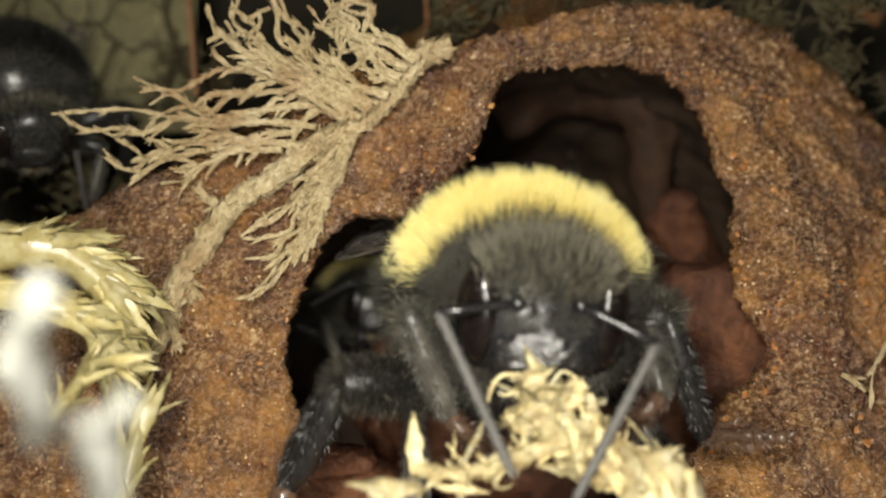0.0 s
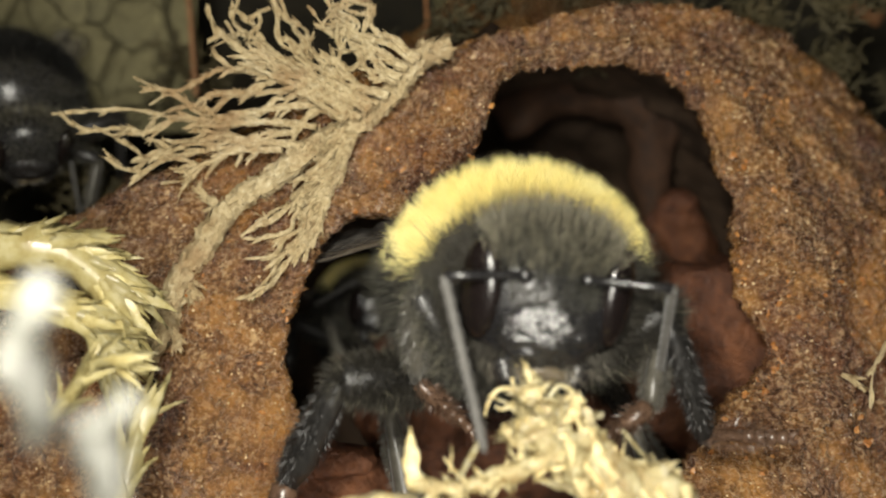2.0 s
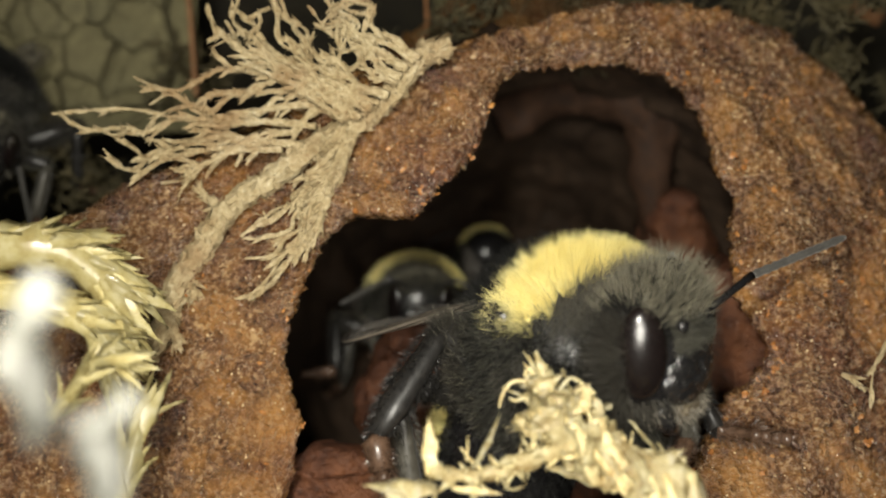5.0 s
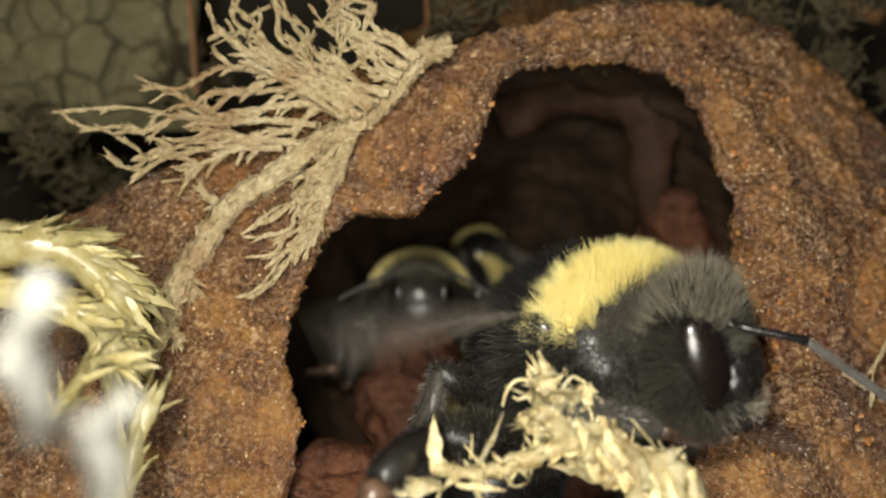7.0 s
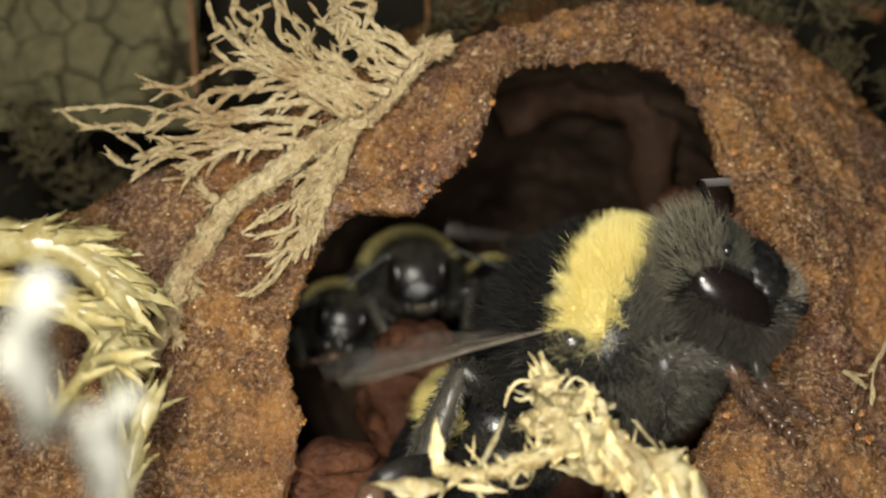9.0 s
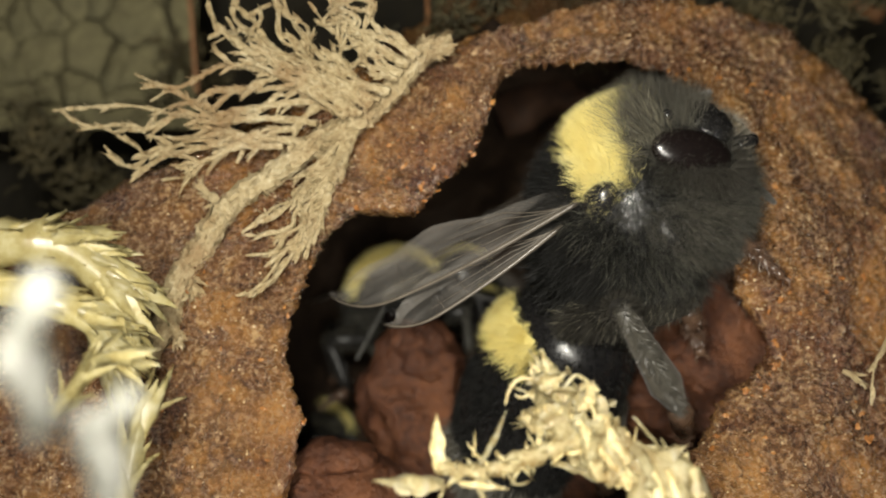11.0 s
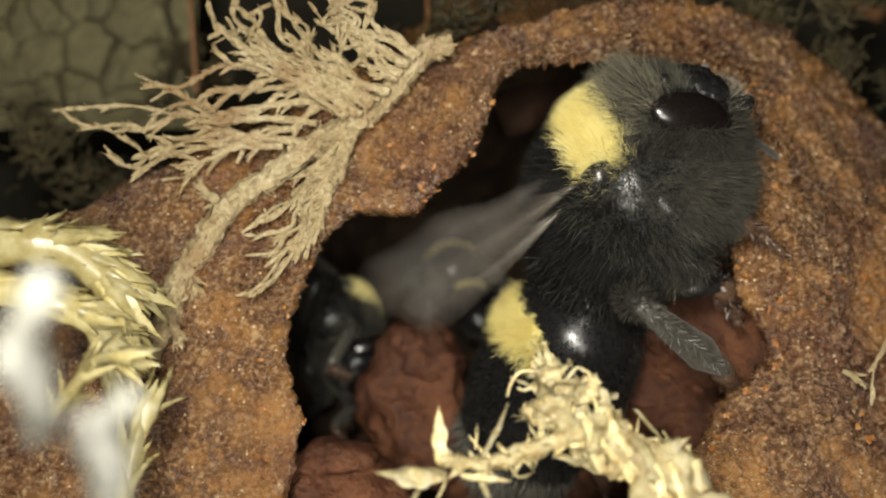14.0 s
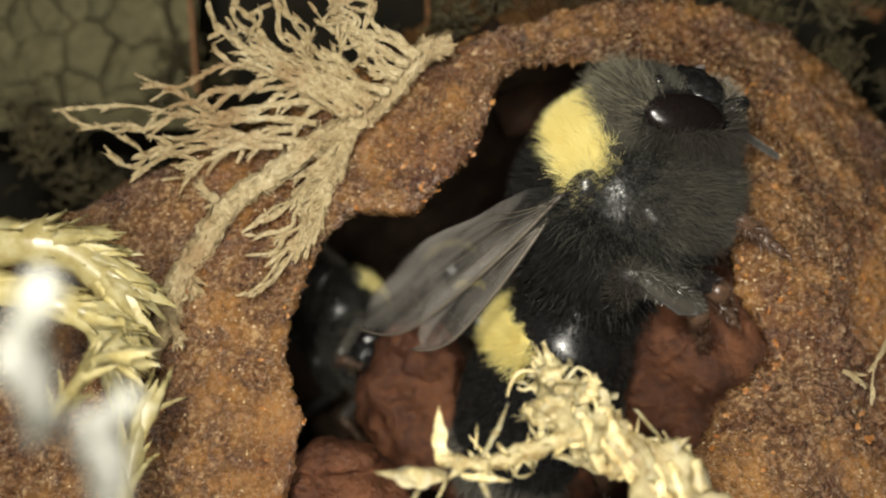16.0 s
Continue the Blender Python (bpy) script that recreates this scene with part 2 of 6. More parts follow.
def fur(rng, count, c, r, length, keep, lean=(-0.5, 0, 0), width=0.035, messy=0.35):
    """Hairs on the ellipsoid (c, r) where keep(u) holds, leaning the way lean points."""
    c, r = np.array(c, float), np.array(r, float)
    u = rng.normal(size=(count * 6, 3))
    u /= np.linalg.norm(u, axis=1)[:, None]
    u = u[keep(u[:, 0], u[:, 1], u[:, 2])][:count]
    n = u / r
    n /= np.linalg.norm(n, axis=1)[:, None]
    base = c + u * r * 0.97
    way = n + np.array(lean) + rng.normal(size=n.shape) * messy
    way /= np.linalg.norm(way, axis=1)[:, None]
    bent = way + np.array(lean) * 0.5 + rng.normal(size=n.shape) * messy * 0.6
    bent /= np.linalg.norm(bent, axis=1)[:, None]
    ln = length * rng.uniform(0.55, 1.15, size=(len(u), 1))
    side = np.cross(way, rng.normal(size=n.shape))
    side /= np.linalg.norm(side, axis=1)[:, None]
    mid = base + way * ln * 0.55
    tip = mid + bent * ln * 0.45
    verts = np.stack([base - side * width / 2, base + side * width / 2, mid + side * width * 0.35, mid - side * width * 0.35, tip], 1).reshape(-1, 3)
    k = np.arange(len(u))[:, None] * 5
    faces = (k + np.array([[0, 1, 2, 3]])).tolist() + (k + np.array([[3, 2, 4]])).tolist()
    return verts, faces


def underfur(c, r, keep, seg=56, rings=40):
    """The dense short fur at the skin: the part of the ellipsoid (c, r) where keep holds."""
    verts, faces = blob(c, [k * 1.05 for k in r], seg, rings, 0.12, 4.0)
    kept = []
    for q in faces:
        m = sum((Vector(verts[i]) for i in q), Vector()) / 4
        u = Vector(((m.x - c[0]) / r[0], (m.y - c[1]) / r[1], (m.z - c[2]) / r[2])).normalized()
        if keep(u.x, u.y, u.z):
            kept.append(q)
    return verts, kept


# ---- the wax wall with its broken-out entrance ----
RIM = [6.77, 6.68, 6.77, 6.94, 7.19, 7.53, 7.66, 7.83, 8.3, 8.62, 8.78, 8.77, 8.68, 8.52, 8.19, 7.83, 7.53, 7.44, 7.28, 6.98, 5.92, 5.07, 4.62, 4.42, 4.31, 4.23, 4.16, 4.13, 4.13, 4.18, 4.65, 5.69, 6.35, 6.48, 6.64, 6.81, 7.0, 7.24, 7.55, 7.79, 7.85, 7.79, 7.81, 8.6, 9.46, 9.53, 9.24, 8.88, 8.48, 8.08, 7.8, 7.58, 7.37, 7.16, 7.1, 7.05, 6.99, 6.94, 6.93, 6.92, 6.92, 6.9, 6.88, 6.92, 6.95, 6.85, 6.89, 7.15, 7.54, 7.85, 7.79, 7.1]
OUTER = [20.5, 20.2, 18.6, 17.0, 15.4, 13.9, 12.3, 11.0, 9.9, 9.3, 8.75, 8.72, 9.11, 9.79, 10.66, 11.66, 13.08, 15.75, 25.01, 24.65, 24.3, 22.86, 21.22, 19.59, 18.76, 18.19, 17.61, 17.28, 17.58, 17.87, 18.16, 18.45, 18.75, 19.05, 19.15, 19.13]
HOLE = (2.57, 18.61)


def around(values, a):
    s = (a / (2 * math.pi) * len(values)) % len(values)
    i = int(s)
    t = s - i
    return values[i] * (1 - t) + values[(i + 1) % len(values)] * t


def wall_depth(x, z):
    return 0.008 * max(0.0, x - 7.0) ** 2 + 0.022 * max(0.0, x + z - 30.0) ** 2 + 0.28 * (z - 20) + 0.008 * (x - 2) ** 2


def wax_wall():
    inside = [(7.0, 9.0), (4.0, 5.6), (2.2, 3.4), (1.2, 2.2), (0.6, 1.5), (0.25, 1.0), (0.06, 0.65), (0.0, 0.4), (0.05, 0.2), (0.16, 0.06)]
    n, m = 760, 165
    verts, faces = [], []
    rows = len(inside) + m + 3
    for j in range(n):
        a = 2 * math.pi * j / n
        ca, sa = math.cos(a), math.sin(a)
        q = Vector((ca * 9, 3.1, sa * 9))
        rim = around(RIM, a) + 0.16 * noise.fractal(q * 0.9, 0.8, 2.1, 5) + 0.13 * noise.fractal(q * 2.3, 0.6, 2.2, 5) + 0.07 * noise.noise(q * 5)
        out = around(OUTER, a) + 0.5 * noise.fractal(q * 0.5 + Vector((7, 0, 0)), 1.0, 2.0, 4)
        for i in range(rows):
            if i < len(inside):
                r, y = rim + inside[i][0], inside[i][1]
                s = 0.0
            elif i < len(inside) + m:
                s = ((i - len(inside) + 1) / m) ** 1.25
                r, y = rim + 0.16 + (out - rim - 0.16) * s, 0.0
                if s > 0.72:
                    y += 5.0 * (1 - math.sqrt(max(0, 1 - ((s - 0.72) / 0.28) ** 2)))
                y -= 0.5 * math.sin(min(1, s * 3) * math.pi)
            else:
                k = i - len(inside) - m
                s = 1.0
                r, y = out - 0.2 * k, 5.0 + 4.0 * (k + 1)
            x, z = HOLE[0] + ca * r, HOLE[1] + sa * r
            p = Vector((x, y + wall_depth(x, z), z))
            lump = 0.8 * noise.fractal(p * 0.16, 1.0, 2.0, 3) + 0.26 * noise.fractal(p * 0.7, 0.9, 2.0, 4) + 0.06 * noise.fractal(p * 1.9, 0.8, 2.0, 3)
            crumb = noise.cell_vector(p * 2.7 + noise.noise_vector(p * 1.7) * 0.9).x
            grain = 0.12 * noise.fractal(p * 4.6 + Vector((0, 0, 9)), 0.5, 2.1, 3) + 0.05 * (0.5 - abs(noise.noise(p * 1.5 + Vector((4, 1, 0)))) * 2) + 0.06 * crumb * max(0, noise.noise(p * 0.6) + 0.2 - 0.03 * (p.z - 15))
            grain += 0.17 * min(1, max(0, noise.fractal(p * 0.55 + Vector((3, 0, 0)), 0.7, 2.2, 6) * 7 - 0.6))
            e = min(1.0, abs(i - 7) / 12.0)
            p.y += lump * e - grain * 1.2
            p.x += grain * 0.5 * ca
            p.z += grain * 0.5 * sa
            verts.append(p)
    for j in range(n):
        k = (j + 1) % n
        for i in range(rows - 1):
            faces.append((j * rows + i, j * rows + i + 1, k * rows + i + 1, k * rows + i))
    wall = part("wall_nest", (verts, faces), WAX, kind="structure", label="reddish-brown crumbly wax nest wall with a ragged hole")
    return wall


NEST = wax_wall()


# ---- the chamber behind, its floor, and the earth all round ----
def chamber():
    verts, faces = [], []
    n, m = 120, 60
    for i in range(m + 1):
        a = 0.5 * math.pi * i / m * 1.0
        for j in range(n):
            b = 2 * math.pi * j / n
            rise = 8.6 if math.sin(b) > 0 else 16.0
            p = Vector((2.4 + 11.8 * math.cos(a) * math.cos(b), 4.0 + 19 * math.sin(a), 19.0 + rise * math.cos(a) * math.sin(b)))
            d = 1.0 * noise.fractal(p * 0.2, 1.0, 2.0, 4) + 0.4 * noise.fractal(p * 0.9, 1.0, 2.0, 3)
            p += (Vector((2, 6, 19.5)) - p).normalized() * d
            verts.append(p)
    for i in range(m):
        for j in range(n):
            k = (j + 1) % n
            faces.append((i * n + j, i * n + k, (i + 1) * n + k, (i + 1) * n + j))
    part("wall_chamber", (verts, faces), WAX_IN, kind="structure", label="brown inner wax wall of the nest chamber, darkened by painted shade")


chamber()


def sheet(name, label, corner, across, up, n, amp, mat, thick=None):
    """A rough sheet of earth from corner along across and up (mm)."""
    a, b, c = Vector(across), Vector(up), Vector(corner)
    w = a.cross(b).normalized()
    verts, faces = [], []
    for i in range(n + 1):
        for j in range(n + 1):
            p = c + a * (i / n) + b * (j / n)
            verts.append(p + w * amp * noise.fractal(p * 0.12, 0.9, 2.0, 5))
    for i in range(n):
        for j in range(n):
            k = i * (n + 1) + j
            faces.append((k, k + n + 1, k + n + 2, k + 1))
    return part(name, (verts, faces), mat, kind="structure", label=label)


sheet("ground", "dark crumbly soil floor of the burrow", (-70, -60, 0), (140, 0, 0), (0, 110, 0), 110, 1.2, SOIL)
sheet("wall_back", "dark soil wall of the burrow", (-70, 32, -2), (140, 0, 0), (0, 0, 80), 120, 3.0, SOIL)
sheet("wall_left", "dark soil side wall of the burrow", (-70, 50, -2), (0, -110, 0), (0, 0, 80), 40, 2.0, SOIL)
sheet("wall_right", "dark soil side wall of the burrow", (70, -60, -2), (0, 110, 0), (0, 0, 80), 40, 2.0, SOIL)
sheet("wall_front", "dark soil wall behind the lens", (-70, -60, -2), (140, 0, 0), (0, 0, 80), 40, 2.0, SOIL)
sheet("ceiling", "dark soil roof of the burrow", (-70, -60, 76), (0, 110, 0), (140, 0, 0), 40, 2.0, SOIL)


# ---- wax parts inside the chamber ----
def wax_pot(c, r, label, mat, amp=0.5):
    ob = thing("brood_cell", label, "brood cell", group="wax cells in the chamber", at=pose(*(Vector(c) * MM)))
    body = blob((0, 0, 0), r, 48, 32, amp, 0.45)
    part("cell_wall", body, mat, ob)
    part("cell_cap", blob((0, -r[1] * 0.2, r[2] * 0.72), (r[0] * 0.6, r[1] * 0.6, r[2] * 0.42), 32, 20, amp * 0.7, 0.8), mat, ob)
    return ob


wax_pot((-0.84, 6, 13.9), (2.3, 2.2, 2.9), "reddish-brown rounded wax brood cell", CELL, 0.9)
wax_pot((9.7, 5, 15.9), (4.1, 2.8, 3.3), "broad reddish-brown wax brood cell", CELL, 1.0)
wax_pot((-3.5, 2, 11.83), (2.3, 2.2, 1.5), "tan-brown lumpy wax cell at the entrance foot", CELL)
wax_pot((10.02, 11, 20.51), (1.6, 1.6, 1.8), "small brown wax pot beside a pillar", CELL)
wax_pot((3.98, 8, 11.89), (4.5, 4, 3.2), "dark brown wax cell under the bees", CELL)


def wax_pillar():
    ob = thing("wax_pillar", "brown wax pillar with an arched brace in the chamber", "wax pillar")
    path = spline([(8.68, 11, 27.58), (9.17, 11, 25.15), (8.93, 11, 22.71), (9.66, 11, 20.02), (9.9, 10, 15.27)], 26)
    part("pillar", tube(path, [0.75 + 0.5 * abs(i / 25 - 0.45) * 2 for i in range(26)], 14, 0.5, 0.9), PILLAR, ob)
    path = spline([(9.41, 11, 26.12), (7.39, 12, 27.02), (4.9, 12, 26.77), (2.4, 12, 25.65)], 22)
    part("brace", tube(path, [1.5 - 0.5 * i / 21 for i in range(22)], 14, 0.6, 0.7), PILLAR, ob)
    return ob


wax_pillar()


# ---- dried clay bank ----
def clay_cells(rng, x0, x1, z0, z1, count, gap=0.035):
    """Cracked plates: the cells round scattered centres, each cut by the halfway lines to the others."""
    seeds = []
    while len(seeds) < count:
        p = Vector((rng.uniform(x0, x1), 0, rng.uniform(z0, z1)))
        if all((p - q).length > 0.4 * math.sqrt((x1 - x0) * (z1 - z0) / count) for q in seeds):
            seeds.append(p)
    cells = []
    for c in seeds:
        poly = [Vector((x0, 0, z0)), Vector((x1, 0, z0)), Vector((x1, 0, z1)), Vector((x0, 0, z1))]
        for o in seeds:
            if o is c:
                continue
            n = (o - c).normalized()
            lim = (o - c).length / 2 - gap / 2
            cut = []
            for a, b in zip(poly, poly[1:] + poly[:1]):
                da, db = (a - c).dot(n) - lim, (b - c).dot(n) - lim
                if da <= 0:
                    cut.append(a)
                if da * db < 0:
                    cut.append(a.lerp(b, da / (da - db)))
            poly = cut
        cells.append((c, poly))
    return cells


def clay_bank(corner, size, count, seed, label):
    rng = random.Random(seed)
    x0, y, z0 = corner
    bank = sheet("clay_bank", label, (x0 - 1, y + 1.3, z0 - 1), (size[0] + 2, 0, 0), (0, 0, size[1] + 2), 50, 0.3, CLAY)
    for c, poly in clay_cells(rng, x0, x0 + size[0], z0, z0 + size[1], count):
        n, ends = len(poly), []
        for a, b in zip(poly, poly[1:] + poly[:1]):
            k = max(1, int((b - a).length / 0.35))
            ends += [a.lerp(b, i / k) for i in range(k)]
        loop = [p + Vector((noise.fractal(p * 0.7, 0.8, 2.0, 4), 0, noise.fractal(p * 0.7 + Vector((9, 4, 2)), 0.8, 2.0, 4))) * 0.4
                + (p - c) * 0.03 * noise.fractal(p * 1.7, 0.8, 2.0, 3) for p in ends]
        n, dy = len(loop), rng.choice((-0.1, 0.0, 0.05, 0.1, 0.5)) + rng.uniform(-0.12, 0.12)
        tilt = Vector((rng.uniform(-0.07, 0.07), 0, rng.uniform(-0.07, 0.07)))
        verts, faces = [], []
        for r, d in ((1.0, 1.5), (1.0, 0.25), (0.985, 0.07), (0.95, 0), (0.65, -0.08), (0.3, -0.1)):
            for p in loop:
                v = (p - c) * r
                verts.append(Vector((v.x, d + v.dot(tilt) + 0.3 * noise.fractal((c + v) * 0.6, 1, 2, 4), v.z)))
        for a in range(5):
            for q in range(n):
                t = (q + 1) % n
                faces.append((a * n + q, a * n + t, a * n + n + t, a * n + n + q))
        faces.append(tuple(range(5 * n, 6 * n)))
        part("clod", (verts, faces), CLAY, bank, at=pose(c.x * MM, (y + dy) * MM, c.z * MM))
    return bank


clay_bank((-27.5, 13, 26.5), (15, 13), 95, 5, "dried grey-brown clay bank split by cracks")
clay_bank((0.5, 17, 30.2), (8.5, 8), 8, 6, "pale dry clay lumps above the nest")


def moss_clump(c, size, count, seed, label):
    """A low tuft of small dull moss blades."""
    rng = random.Random(seed)
    ob = thing("moss_clump", label, "moss", group="dull moss clumps")
    for _ in range(7):
        heart = Vector(c) + Vector((rng.gauss(0, size[0]), rng.gauss(0, size[1]), rng.gauss(0, size[2])))
        geos = []
        for _ in range(count // 7):
            p = heart + Vector([rng.gauss(0, 0.45) for _ in range(3)])
            w = Vector((rng.uniform(-1, 1), rng.uniform(-1, 0.4), rng.uniform(-0.4, 1))).normalized()
            k = rng.uniform(0.5, 1.3)
            e = w.cross(Vector((rng.uniform(-1, 1), 0.3, rng.uniform(-1, 1)))).normalized()
            geos.append(tube(spline([p, p + w * k * 0.5, p + w * k * 0.85 + e * 0.3 * k], 5), (0.07, 0.02), 4))
        part("tuft", join(*geos), GREEN, ob, kind="stuff")


moss_clump((-16.04, 10, 23.71), (1.6, 0.8, 0.9), 260, 21, "dull green-brown moss in the gap under the clay")
moss_clump((15.8, 8, 27.3), (2.4, 1.0, 0.9), 640, 22, "dull olive moss on the nest's shoulder")
moss_clump((9.0, 9, 29.4), (2.2, 0.8, 0.6), 420, 25, "dull brown moss above the nest")
moss_clump((12.8, 10, 29.2), (2.0, 0.8, 0.8), 420, 26, "dull olive moss tangled behind the wall")
moss_clump((-11.61, 13, 27.19), (0.8, 0.8, 1.6), 160, 23, "dark olive moss beside the clay")
moss_clump((2.62, 8, 29.06), (2.5, 0.8, 0.5), 260, 24, "brownish moss crest above the entrance")


# ---- the dry moss frond lying on the wall ----
def strand(name, points, r0, r1, parent, mat, rng, twigs=0, reach=2.0, spread=0.5, scales=6, bow=0.3):
    """A moss stem: a knobbly tapered stalk with overlapping scale leaves, and finer twigs along it."""
    n = max(10, int(9 * len(points)))
    path = spline(points, n)
    geos = [tube(path, [r0 + (r1 - r0) * (i / (n - 1)) for i in range(n)], 9, 0.8, 3.2)]
    total = sum((path[i + 1] - path[i]).length for i in range(n - 1))

    def scale_leaves(line, ra, rb, count):
        v, f = [], []
        for _ in range(count):
            s = rng.random() * 0.98
            k = min(int(s * (len(line) - 1)), len(line) - 2)
            p = line[k].lerp(line[k + 1], s * (len(line) - 1) - k)
            d = (line[k + 1] - line[k]).normalized()
            o = Vector((rng.uniform(-1, 1), rng.uniform(-1, 0.6), rng.uniform(-1, 1)))
            o = (o - d * o.dot(d)).normalized()
            w = d.cross(o)
            r = ra + (rb - ra) * s
            ln = rng.uniform(0.2, 0.38) + r * 0.4
            b = len(v)
            v += [p + o * r * 0.8 - w * ln * 0.2, p + o * r * 0.8 + w * ln * 0.2, p + o * (r + 0.03) + d * ln * 0.5 + w * ln * 0.16,
                  p + o * (r + 0.03) + d * ln * 0.5 - w * ln * 0.16, p + o * (r + rng.uniform(0.02, 0.14)) + d * ln]
            f += [(b, b + 1, b + 2, b + 3), (b + 3, b + 2, b + 4)]
        return v, f

    geos.append(scale_leaves(path, r0, r1, int(total * scales)))
    for t in range(twigs):
        s = 0.12 + 0.86 * (t + rng.random() * 0.6) / max(1, twigs)
        k = min(int(s * (n - 1)), n - 2)
        d = (path[k + 1] - path[k]).normalized()
        o = Vector((d.z, 0, -d.x)).normalized() * (1 if t % 2 else -1)
        ln = reach * rng.uniform(0.6, 1.15) * (1.1 - 0.5 * s)
        way = (d * (1 - spread * 0.4) + o * spread * rng.uniform(0.6, 1.2) + Vector((0, rng.uniform(-0.25, 0.15), 0))).normalized()
        bend = (way + d * bow * 2 + Vector((rng.uniform(-0.7, 0.2), rng.uniform(-0.2, 0.3), rng.uniform(-0.8, 0.4)))).normalized()
        p = path[k]
        line = spline([p, p + way * ln * 0.35, p + way * ln * 0.5 + bend * ln * 0.25, p + way * ln * 0.5 + bend * ln * 0.55 + Vector((0, 0, rng.uniform(-0.35, 0.15) * ln * 0.5))], 11)
        rr = max(0.075, (r0 + (r1 - r0) * s) * 0.55)
        geos.append(tube(line, (rr, 0.05), 6, 0.7, 4.0, 0.7))
        geos.append(scale_leaves(line, rr, 0.03, int(ln * scales * 1.6)))
    return part(name, join(*geos), mat, parent, smooth=False)


